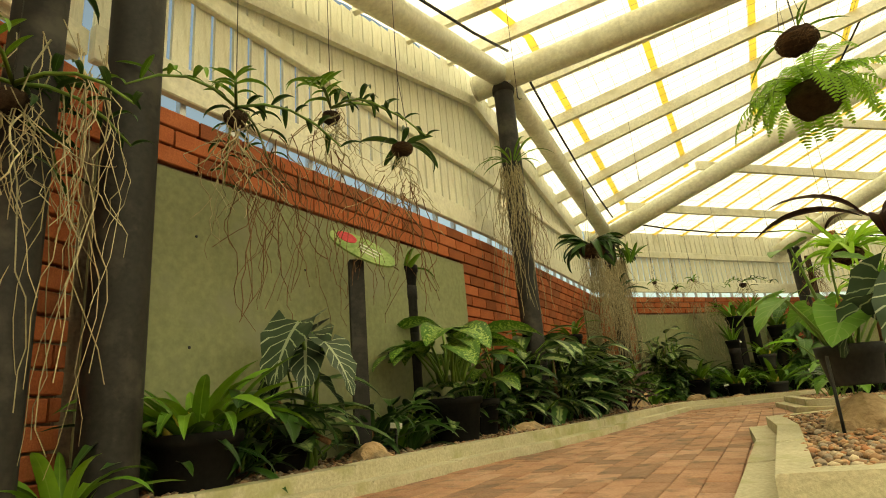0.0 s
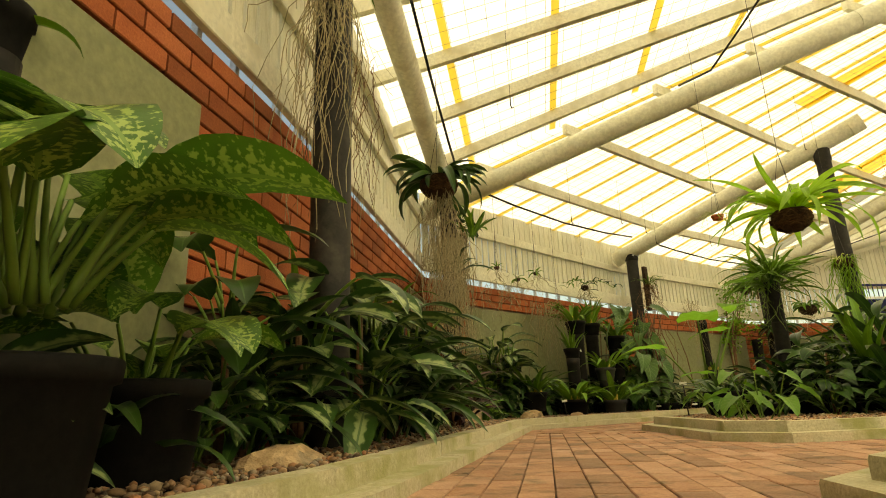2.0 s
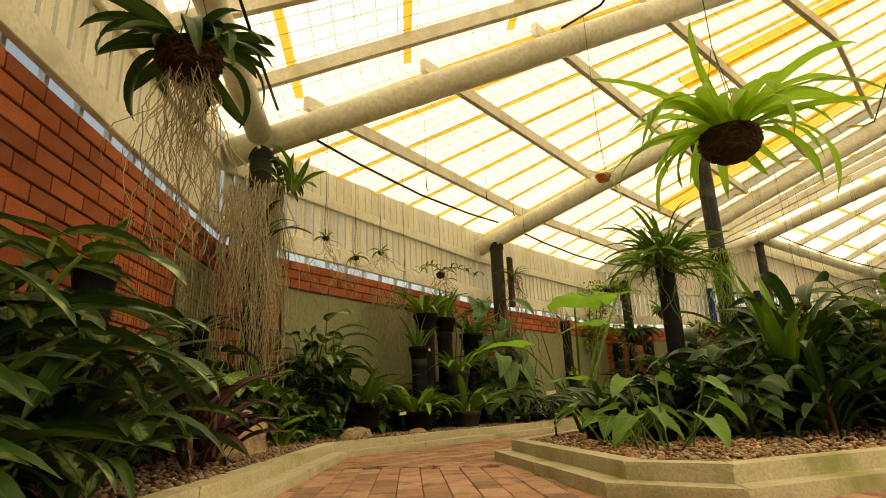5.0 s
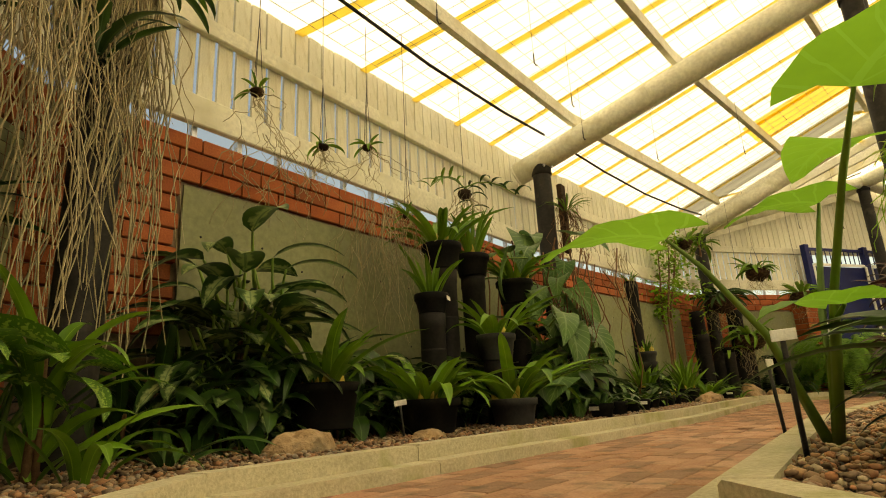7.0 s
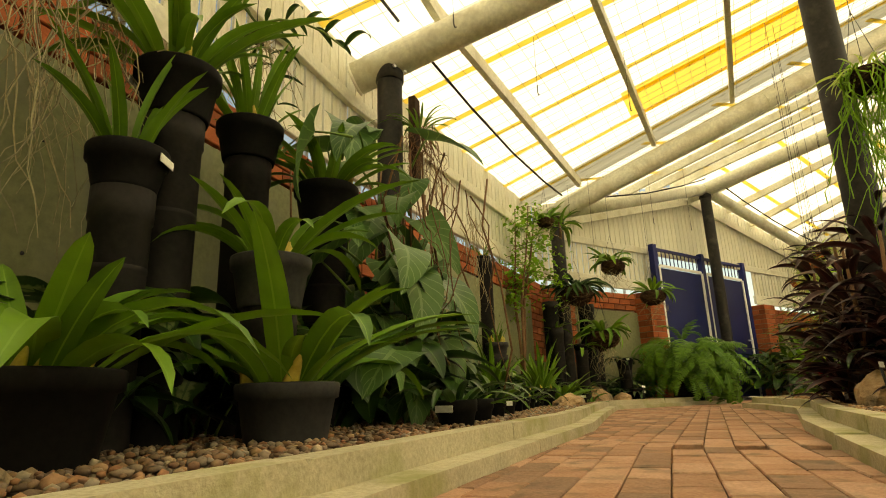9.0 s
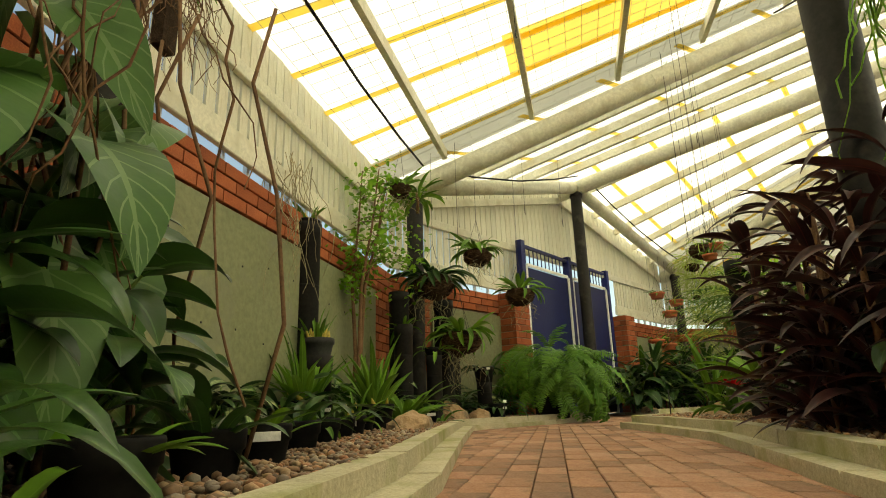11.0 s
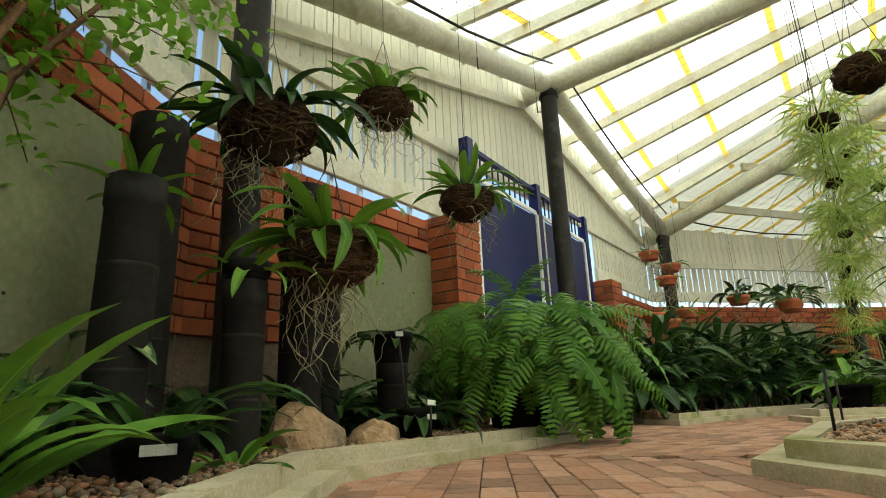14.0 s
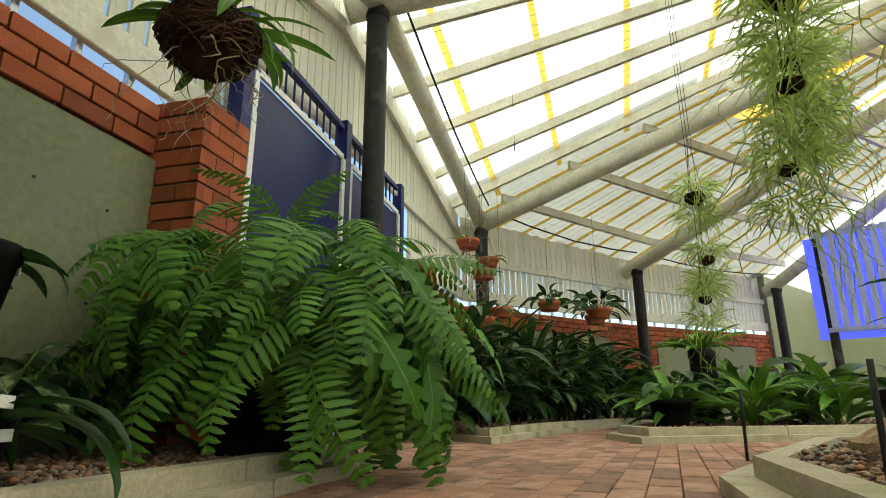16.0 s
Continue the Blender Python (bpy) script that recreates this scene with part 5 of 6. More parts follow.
# the vine on the next column
vine = thing("climbing_vine", (6.2, 9.15, 0.07), "broad-leaved vine climbing the column and pipes", "vine")
for i in range(64):
    h = rng.uniform(0.12, 1.3)
    f = rng.random()
    put("leaf", rng.choice(PHILO), vine, place(-0.95 + 1.05 * f + rng.uniform(-0.1, 0.1), -0.8 + 0.55 * f + rng.uniform(-0.1, 0.4), h, rng.gauss(2.4, 0.75), rng.uniform(0.65, 1.15), rng.uniform(-0.5, 0.6), rng.uniform(-0.5, 0.5)))
for i in range(26):
    x0, y0 = rng.uniform(-0.8, 0.2), rng.uniform(-0.6, 0.1)
    put("stem", Geo().tube([(x0 + rng.uniform(-0.08, 0.08), y0 + rng.uniform(-0.08, 0.08), z) for z in (0, 0.35, 0.7, 1.05, 1.35)], 0.006, 5).mesh("stem", M_TWIG), vine)
clump("epiphyte", 6.47, 9.2, NARROW, 22, "grassy epiphyte on a slab tied to the column", z=1.95, s=0.7)
put_slab = thing("bark_slab", (6.5, 9.28, 1.7), "brown bark slab tied to the column", "bark slab")
put("slab", Geo().box((0, 0, 0.2), (0.09, 0.05, 0.7), 0.4, 0, 0.01).mesh("slab", M_COIR, False), put_slab)
roots(None, 6.48, 9.2, 1.95, 50, 0.6, 0.1, M_TWIG, "hanging_roots")["label"] = "brown roots on the bark slab"
for i in range(9):
    x, y = 5.55 + i * 0.32, 8.15 + i * 0.17
    potted("small_orchid_pot", x, y, 0.075, 0.11, VANDA_G if i % 2 else DARKSTRAP, 9, "small strap orchid in a black pot by the kerb", s=0.72, tag=i % 3 == 0, group="small pots by the kerb")
rock(8.35, 9.32, 0.2, 0.12, 0.12, 0.3, "rounded tan rock in the wall bed")

# ---------------------------------------------------------------- bed before the doors
potted("orchid_pot", 8.08, 9.92, 0.165, 0.2, STRAP_UP, 32, "orchid with yellow bulbs in a wide black pot", bulbs=14, tag=True)
potted("orchid_pot", 8.12, 9.56, 0.085, 0.11, STRAP_UP, 6, "small orchid with yellow bulbs in a black pot", bulbs=5, tag=True, s=0.6)
potted("orchid_pot", 8.4, 9.62, 0.12, 0.17, STRAP_UP, 28, "orchid with yellow bulbs in a black pot", bulbs=12)
for x, y, h, r in ((8.25, 10.35, 1.1, 0.085), (8.42, 10.25, 1.5, 0.10), (8.4, 10.1, 0.52, 0.10)):
    pipe(x, y, h, r)
potted("pipe_top_plant", 8.42, 10.25, 0.09, 0.08, STRAP_UP, 10, "orchid with yellow bulbs on a tall pipe", z=1.5, bulbs=6, s=0.6)
potted("pipe_top_plant", 8.25, 10.35, 0.08, 0.08, STRAP_UP, 7, "orchid with yellow bulbs on a pipe", z=1.1, bulbs=5, s=0.6)
potted("pipe_top_plant", 8.4, 10.1, 0.11, 0.13, STRAP_UP, 11, "orchid with yellow bulbs in a grey pot on a pipe", z=0.56, m=M_GREYPOT, bulbs=9, s=0.7)
clump("strap_plant", 8.75, 9.95, STRAP_UP, 24, "upright broad strap plant in the wall bed", s=1.1)
clump("strap_plant", 8.95, 9.75, STRAP, 24, "arching strap plant beside the pots", s=1.1)
roots(None, 8.1, 10.2, 1.9, 45, 1.2, 0.2, name="hanging_roots", r=0.003)["label"] = "pale roots hanging over the pipes"

def shrub(x, y, label):
    """A small shrub: thin brown stems, twigs and a loose cloud of small leaves."""
    t = thing("shrub", (x, y, 0.05), label, "shrub")
    small = [blade(0.06, 0.034, 20, -40, "oval", n=4).mesh("leaflet", [L_SHRUB, L_STALK]) for _ in range(3)]
    tips = []
    for i in range(4):
        a = rng.uniform(0, 6.28)
        tx, ty = 0.5 + rng.uniform(-0.35, 0.45), rng.uniform(-0.3, 0.25)
        pts = [Vector((0.05 * math.cos(a), 0.05 * math.sin(a), 0)), Vector((0.08 + tx * 0.15, ty * 0.2, 0.6)), Vector((tx * 0.4, ty * 0.5, 1.15)), Vector((tx * 0.8, ty * 0.8, 1.7)), Vector((tx * 1.1, ty, 2.3))]
        put("stem", Geo().tube(pts, [0.02, 0.017, 0.014, 0.009, 0.005], 7).mesh("stem", M_TWIG), t, None, "reddish brown stem")
        for j in range(13):
            f = rng.uniform(0.45, 1.0) * 4
            k = min(3, int(f))
            p = pts[k].lerp(pts[k + 1], f - k)
            q = p + Vector((rng.uniform(-0.35, 0.35), rng.uniform(-0.35, 0.35), rng.uniform(-0.25, 0.25)))
            put("twig", Geo().tube([p, (p + q) / 2 + Vector((0, 0, 0.04)), q], [0.004, 0.003, 0.002], 4).mesh("twig", M_TWIG), t)
            tips += [p.lerp(q, 0.5), q]
    g = Geo()
    for p in tips:
        for _ in range(11):
            c = p + Vector((rng.gauss(0, 0.07), rng.gauss(0, 0.07), rng.gauss(0, 0.06)))
            m = place(*c, rng.uniform(0, 6.28), rng.uniform(0.7, 1.3), rng.uniform(-0.6, 0.6), rng.uniform(-0.6, 0.6))
            b = blade(0.06, 0.036, 20, -40, "oval", n=3)
            g.add([m @ Vector(v) for v in b.v], b.f, 0, None)
    tagged(put("foliage", g.mesh("foliage", L_SHRUB), t, None, "loose small light green leaves"), kind="stuff")


shrub(8.98, 10.28, "thin-stemmed shrub with small light green leaves")
pipe(9.54, 10.12, 0.86, 0.08)
potted("pipe_top_plant", 9.54, 10.12, 0.07, 0.06, VANDA_G, 8, "orchid on top of a dark pipe stand", z=0.86, s=0.8)
pipe(9.75, 10.3, 1.2, 0.09)
pipe(9.95, 10.05, 0.62, 0.07)
potted("pipe_top_plant", 9.95, 10.05, 0.08, 0.08, VANDA_G, 9, "strap orchid in a pot on a pipe", z=0.66, s=0.9)
potted("orchid_pot", 9.45, 9.85, 0.09, 0.12, DARKSTRAP, 14, "dark strap orchid in a black pot", s=0.9, tag=True)
clump("vanda", 9.75, 9.88, VANDA_G, 9, "strap-leaved orchid rooting in the gravel", s=1.0)
rock(10.42, 10.12, 0.19, 0.12, 0.16, 0.1, "tan boulder in the gravel")
rock(10.74, 9.98, 0.19, 0.11, 0.11, 0.2, "low pale boulder in the gravel")
potted("orchid_pot", 11.0, 9.9, 0.09, 0.16, VANDA, 12, "strap orchid in a black lattice pot beside a boulder", tag=True, s=1.2)
stake(10.95, 9.8, 0.2)
stake(11.08, 9.97, 0.55)
pipe(11.15, 10.1, 0.42, 0.08)
potted("orchid_pot", 11.15, 10.1, 0.11, 0.16, VANDA, 12, "strap orchid in a black lattice pot on a pipe", z=0.46, s=1.2, tag=True)
pipe(10.62, 10.3, 1.25, 0.10)
pipe(10.82, 10.32, 0.95, 0.09)
hanging("orchid_basket", 10.25, 9.91, 0.82, 0.17, VANDA_G, 38, "orchid in a fibre basket with trailing roots", 2.9, 1.30, root_n=34, root_l=0.42)
hanging("orchid_basket", 10.86, 9.98, 1.8, 0.14, VANDA_G, 29, "orchid in a fibre basket with pale roots", 3.1, 1.23, root_n=30, root_l=0.35)
hanging("orchid_basket", 11.52, 9.76, 1.44, 0.15, VANDA_G, 32, "orchid in a dark fibre basket near the doors", 3.0, 1.17, root_n=20, root_l=0.35)
hanging("orchid_basket", 10.15, 10.15, 1.38, 0.18, VANDA, 40, "dark orchid in a large fibre basket", 2.8, 1.37, root_n=34, root_l=0.4)
hanging("orchid_basket", 9.48, 10.1, 2.15, 0.09, VANDA_G, 16, "orchid in a small black basket", 2.85, 1.04, root_n=10, root_l=0.2)
clump("vanda", 9.7, 10.05, VANDA_G, 18, "strap-leaved orchid high on the column", z=2.0, s=1.2, stem=0.2)

# the big fern in front of the doors
fern = thing("fern_tub", (11.98, 9.62, 0.05), "large arching fern spilling from a raised tub", "fern")
put("tub", pot_mesh(0.24, 0.5, M_POT), fern, None, "dark tub under the fronds")
for i in range(130):
    a = i * 2.39996
    q = 0.34 * math.sqrt(rng.random())
    put("frond", rng.choice(FRONDS), fern, place(q * math.cos(a) * 0.8, q * math.sin(a) * 1.15, rng.uniform(0.35, 0.78), a - math.pi / 2 + rng.uniform(-0.9, 0.9), rng.uniform(0.6, 1.0), rng.uniform(-0.8, 0.15), rng.uniform(-0.8, 0.8)))
for i in range(60):
    a = rng.uniform(-3.9, 0.3)
    put("frond", rng.choice(FRONDS), fern, place(0.34 * math.cos(a), 0.40 * math.sin(a), rng.uniform(0.3, 0.7), a - math.pi / 2 + rng.uniform(-0.9, 0.9), rng.uniform(0.55, 0.9), rng.uniform(-1.2, -0.4), rng.uniform(-0.8, 0.8)))
for i in range(26):
    a = rng.uniform(-3.0, -0.1)
    put("lobed_frond", rng.choice(LOBED), fern, place(0.34 * math.cos(a), 0.38 * math.sin(a), rng.uniform(0.45, 0.76), a - math.pi / 2 + rng.uniform(-0.7, 0.7), rng.uniform(0.6, 1.0), rng.uniform(-0.9, 0.0), rng.uniform(-0.7, 0.7)), "broad lobed light green frond")
for i in range(7):
    put("lobed_frond", LOBED[i % 4], fern, place(0.2 + 0.03 * i, -0.42 + 0.02 * i, 0.5 - 0.04 * i, -2.4 + 0.25 * i, rng.uniform(0.8, 1.1), -1.0, rng.uniform(-0.4, 0.4)), "long lobed frond trailing to the paving")
for i in range(4):
    put("frond", FRONDS[i], fern, place(0.02 * i, 0.0, 0.78, rng.uniform(0, 6), 0.7, radians(40)))

# ---------------------------------------------------------------- the near island at the start
pot0 = potted("arrow_leaf_plant", 1.62, 2.15, 0.11, 0.15, TARO_S, 10, "arrow-leaved plant in a dark grey pot on a rock", z=0.24, m=M_GREYPOT, s=1.4)
rock(1.62, 2.15, 0.16, 0.13, 0.12, 0.5, "rough brown rock under a pot")
stake(1.42, 2.0, 0.3, False)
clump("dark_alocasia", 1.72, 1.95, PURPLE, 7, "plant with large drooping dark purple leaves", z=0.85, s=1.2)
clump("alocasia", 1.62, 1.75, ALOC, 5, "alocasia with grey white-veined leaves", s=0.95)
clump("lime_plant", 2.2, 2.7, LIME, 12, "lime green plant behind the rock", z=0.4, stem=0.4, s=0.9)
fb = thing("hanging_fern", (1.85, 2.25, 1.5), "lime green fern in a hanging basket", "fern", "hanging baskets")
put("basket", BALLS[0], fb, place(0, 0, 0, 0, 0.7))
for i in range(46):
    a = i * 2.39996
    put("frond", rng.choice(FRONDS_S), fb, place(0.04 * math.cos(a), 0.04 * math.sin(a), 0.05, a - math.pi / 2, rng.uniform(0.8, 1.15), rng.uniform(-0.6, 0.3)))
put("wire", Geo().tube([(0, 0, 0.05), (0, 0, 1.6)], 0.0025, 4).mesh("wire", M_WIRE), fb)
hanging("hanging_pot", 1.6, 1.95, 1.6, 0.07, NARROW, 8, "small dark hanging pot with thin leaves", 3.0, 0.5, root_n=0)

# ---------------------------------------------------------------- the long island
taro = thing("taro", (4.42, 6.22, 0.07), "tall taro with large light green leaves", "taro")
BIGLEAF = [blade(0.42, 0.40, 12, -35, "heart", 0.12, 10, wave=0.018).mesh("leaf", [L_TARO, L_STALK]) for _ in range(2)]
for lx, ly, lz, lh, ls, lt in ((4.05, 5.85, 0.84, 2.6, 0.85, 0.25), (4.1, 6.4, 0.66, 1.0, 0.9, 0.1), (4.9, 6.2, 1.05, -0.6, 0.95, 0.2), (4.25, 6.05, 0.42, 1.2, 0.6, 0.1), (4.76, 6.28, 0.82, 0.9, 0.78, 0.05)):
    o = Vector((lx - 4.42, ly - 6.22, lz - 0.07))
    put("stalk", Geo().tube([(0, 0, -0.03), o * 0.35 + Vector((0, 0, 0.1)), o * 0.75 + Vector((0, 0, 0.06)), o], [0.016, 0.011, 0.008, 0.005], 8).mesh("stalk", L_STALK), taro)
    put("leaf", BIGLEAF[0], taro, place(*o, lh, ls, lt))
potted("island_pot", 3.97, 5.62, 0.14, 0.2, DARKSTRAP, 16, "dark strap plant in a black pot by the kerb", s=0.8)
clump("small_taro", 3.66, 5.3, TARO_S, 12, "low taro by the kerb", s=0.8, spread=0.07)
clump("small_taro", 3.62, 5.02, TARO_S, 10, "low taro by the kerb corner", s=0.9, spread=0.14)
potted("small_pot_plant", 4.0, 5.3, 0.07, 0.1, PLAIN, 6, "leafy plant in a black pot on the gravel", s=0.6)
pipe(4.64, 5.6, 1.08, 0.055, "dark post carrying a bird's nest fern")
bush("staghorn", 4.64, 5.6, NARROW, 150, "dense strap-leaved fern on a dark post", z=1.06, s=0.8, spread=0.13, tilt=0.9, rise=0.22)
bush("staghorn", 4.62, 5.58, STRAP, 40, "upright strap leaves crowning a dark post", z=1.12, s=0.62, spread=0.1, tilt=0.8, rise=0.15)
roots(None, 4.64, 5.6, 1.2, 40, 0.5, 0.14, L_STALK, "hanging_roots")["label"] = "green trailing stems under the post fern"
hanging("birds_nest_fern", 3.5, 4.46, 1.22, 0.10, LIME, 46, "lime green staghorn fern on a brown hanging ball", 3.75, 1.2, root_n=0, cat="fern")
bush("strap_plant", 5.1, 5.45, DARKSTRAP, 40, "tall upright strap plant in the island bed", s=1.15, rise=0.1)
bush("strap_plant", 5.5, 5.8, DARKSTRAP, 40, "large arching strap plant in the island bed", s=0.95, rise=0.15)
clump("bromeliad", 4.9, 5.95, PURPLE, 14, "reddish bromeliad in the island bed", z=0.35, s=0.7)
clump("cordyline", 5.6, 5.2, PURPLE, 16, "dark cordyline in the island bed", s=1.0, stem=0.3, group="cordylines")
bush("strap_plant", 5.7, 4.8, BROM, 44, "broad strap plant in the island bed", s=1.35, rise=0.15)
rock(5.0, 5.25, 0.16, 0.1, 0.09, 0.4, "reddish brown rock on the gravel")
potted("island_pot", 5.25, 5.65, 0.16, 0.26, DARKSTRAP, 14, "dark strap plant in a black pot", s=1.1)
hp = hanging("terracotta_basket", 4.4, 5.8, 1.72, 0.05, SPIDER, 18, "terracotta pot hanging with trailing stems", 3.7, 0.9, m_ball=M_BALL_T, root_n=0)
stake(4.05, 6.1, 0.3)
stake(4.6, 6.45, 0.26)
for i in range(7):
    x, y = 6.0 + i * 0.55, 6.35 + i * 0.17
    bush("understorey_plant", x + 0.2, y - 0.25, (PLAIN, DARKSTRAP, BROM)[i % 3], 40, "leafy green plant in the island bed", s=rng.uniform(0.7, 0.95), rise=0.3, group="island plants", stems=2)
for x, y, h in ((7.55, 7.12, 0.75), (7.85, 7.2, 0.95), (7.7, 6.95, 1.15), (8.05, 7.15, 0.6), (7.4, 6.95, 0.9), (7.75, 7.25, 0.45), (7.25, 6.9, 0.55), (8.2, 7.25, 0.8)):
    bush("cordyline", x, y, PURPLE, 50, "dark burgundy cordyline on thin stems", s=0.95, rise=h, spread=0.08, group="cordylines", stems=3)
rock(7.3, 7.05, 0.2, 0.12, 0.14, 0.25, "tan sandstone rock on the gravel")
potted("island_pot", 7.5, 6.95, 0.1, 0.14, PLAIN, 8, "small plant in a black pot on a rock", tag=True, z=0.16, s=0.7)
stake(7.05, 7.0, 0.22)
tv = hanging("trailing_basket", 7.45, 6.85, 1.75, 0.10, SPIDER, 40, "basket of light green trailing stems", 3.9, 1.0, root_n=0)
roots(tv, 0, 0, 0.05, 60, 0.9, 0.14, L_LIME, "stem_tangle", 0.004)
for x, y, z in ((8.3, 7.2, 1.0), (8.7, 6.9, 1.3), (8.45, 7.4, 0.95)):
    bush("cordyline", x, y, PURPLE, 40, "tall cordyline with dark burgundy leaves", s=1.0, rise=z, group="cordylines", stems=2)
pipe(9.74, 7.45, 1.1, 0.085, "thick dark pipe stand leaning slightly", (0.03, -0.04))
pipe(9.98, 7.12, 0.8, 0.12, "thick dark pipe stand in the island bed")
b = clump("bromeliad", 9.38, 7.62, BROM, 18, "green bromeliad with a scarlet flower head", z=0.12, s=0.85)
rosette(b, BRACT, 12, (0, 0, 0.16), 0.9, 0.5, 0.02, "bract")
clump("strap_plant", 9.2, 7.45, BROM, 18, "green bromeliad in the island bed", z=0.3, s=1.0)
clump("strap_plant", 9.75, 7.75, STRAP_UP, 16, "upright green strap plant in the island bed", z=0.2, s=1.0)
clump("lime_plant", 9.6, 7.25, LIME, 16, "light green strap plant on the pipe", z=1.0, s=0.8)


def palm(x, y, h, n, label, s=1.0):
    t = thing("palm", (x, y, 0.05), label, "palm")
    put("trunk", Geo().tube([(0, 0, 0), (0.02, 0.01, h * 0.5), (0, 0, h)], [0.022, 0.018, 0.014], 8).mesh("trunk", M_TWIG), t)
    for i in range(n):
        a = i * 2.39996
        l = rng.uniform(0.5, 0.8) * s
        base = Vector((0, 0, h * rng.uniform(0.55, 1.0)))
        d = Vector((math.cos(a), math.sin(a), 0))
        pts = [base + d * l * f + Vector((0, 0, l * (0.75 * f - 0.8 * f * f))) for f in (0, 0.25, 0.5, 0.75, 1)]
        put("rib", Geo().tube(pts, [0.006, 0.005, 0.004, 0.003, 0.002], 5).mesh("rib", L_STALK), t)
        for j in range(9):
            f = 0.25 + 0.75 * j / 8
            p = base + d * l * f + Vector((0, 0, l * (0.75 * f - 0.8 * f * f)))
            for sg in (-1, 1):
                put("leaflet", rng.choice(PALM), t, place(*p, a - math.pi / 2 + sg * (0.95 - 0.5 * f), s * rng.uniform(0.75, 1.05)))
    return t


palm(10.35, 7.45, 0.95, 15, "slender palm with feathery green fronds", 0.75)
palm(10.65, 7.2, 1.1, 15, "slender palm with feathery green fronds", 0.8)
palm(10.0, 7.1, 1.0, 15, "slender palm behind the bromeliads", 0.75)
hanging("spider_plant", 11.2, 7.75, 1.6, 0.11, SPIDER, 44, "pale spider plant in a dark hanging pot", 4.0, 1.0, root_n=0)
for x, y, z in ((10.1, 7.65, 1.25), (10.22, 7.6, 1.36)):
    hanging("terracotta_pot", x, y, z, 0.055, NARROW, 9, "small terracotta pot hanging by wires", 3.9, 0.6, m_ball=M_BALL_T, root_n=0)
rock(12.0, 7.45, 0.14, 0.1, 0.1, 0.3, "brown rock on the gravel")
rock(10.5, 7.75, 0.16, 0.1, 0.11, 0.5, "grey-brown rock among bromeliads")
potted("island_pot", 11.4, 7.75, 0.11, 0.2, DARKSTRAP, 12, "plant in a black pot with a tag", tag=True, s=0.6)
stake(10.95, 8.2, 0.26, False)
stake(12.0, 7.95, 0.24, False)

# cascades of spider plants further on
for x, y, z, r, n in ((11.45, 7.88, 1.5, 0.09, 60), (11.5, 7.88, 1.2, 0.05, 40), (11.72, 7.72, 1.42, 0.05, 40), (11.85, 7.6, 1.25, 0.04, 40), (11.66, 7.84, 0.98, 0.04, 40), (13.3, 7.45, 1.5, 0.08, 40), (13.32, 7.42, 1.1, 0.06, 36), (13.3, 7.47, 0.85, 0.05, 26)):
    t = hanging("spider_plant", x, y, z, r * 0.7, SPIDER, 6, "pale green spider plant cascading from a hanging basket", 4.25 if x > 13 else 4.0, 0.8, root_n=0)
    roots(t, 0, 0, 0, 26, 0.45, 0.12, L_PALE, "runner_tangle", 0.002)
    f = put("foliage", tuft(SPIDER, 110, 0.9, 0.1, 0.1, rng.randrange(2)), t, place(0, 0, 0.02, rng.uniform(0, 6), 0.55 + r * 4))
    f["kind"] = "stuff"
    f = put("foliage", tuft(SPIDER, 110, 0.9, 0.1, 0.1, 0), t, place(0.02, 0, -0.16, rng.uniform(0, 6), 0.45 + r * 4))
    f["kind"] = "stuff"

# ---------------------------------------------------------------- beyond the doors
for x, y, z in ((16.2, 8.85, 2.0), (16.75, 8.6, 1.92), (16.3, 8.68, 1.66), (15.6, 8.88, 1.1), (15.85, 8.72, 1.04), (16.2, 8.5, 1.2)):
    hanging("terracotta_basket", x, y, z, 0.13, VANDA_G, 12, "terracotta bowl hanging with strap leaves", 2.7, 0.8, m_ball=M_BALL_T, root_n=14, root_l=0.4, group="terracotta bowls")
for x, y, z in ((17.6, 7.75, 1.5), (16.9, 7.25, 1.28), (18.2, 7.0, 1.4)):
    hanging("terracotta_basket", x, y, z, 0.15, PLAIN, 20, "terracotta bowl hanging with broad leaves", 2.7, 1.1, m_ball=M_BALL_T, root_n=10, root_l=0.3, group="terracotta bowls")
rock(14.5, 8.95, 0.2, 0.12, 0.07, 0.3, "flat stone beside the kerb")
for i in range(26):
    f = i / 25
    x, y = 14.6 + 4.3 * f + rng.uniform(-0.2, 0.2), 9.0 - 3.0 * f * f - 0.8 * f + rng.uniform(-0.1, 0.35)
    bush("far_bed_plant", x, y, (PLAIN, DARKSTRAP, AGLO, PLAIN, STRAP)[i % 5], 40, "leafy dark green plant in the far bed", s=rng.uniform(1.1, 1.7), rise=0.3, group="far bed plants", stems=2)
for i in range(12):
    x, y = 14.7 + (i % 4) * 0.6, 7.25 - (i // 4) * 0.65 - (i % 4) * 0.25
    bush("island_plant", x, y, (BROM, PLAIN, STRAP, LIME)[i % 4], 36, "leafy green plant in the far island", s=rng.uniform(0.9, 1.5), rise=0.2, group="far island plants")
potted("island_pot", 14.6, 7.3, 0.16, 0.22, PLAIN, 16, "broad-leaved plant in a black pot", s=1.2)
clump("birds_nest_fern", 15.6, 6.6, BROM, 20, "bird's nest fern raised on a stump", z=0.75, s=1.2)
pipe(15.6, 6.6, 0.72, 0.12)
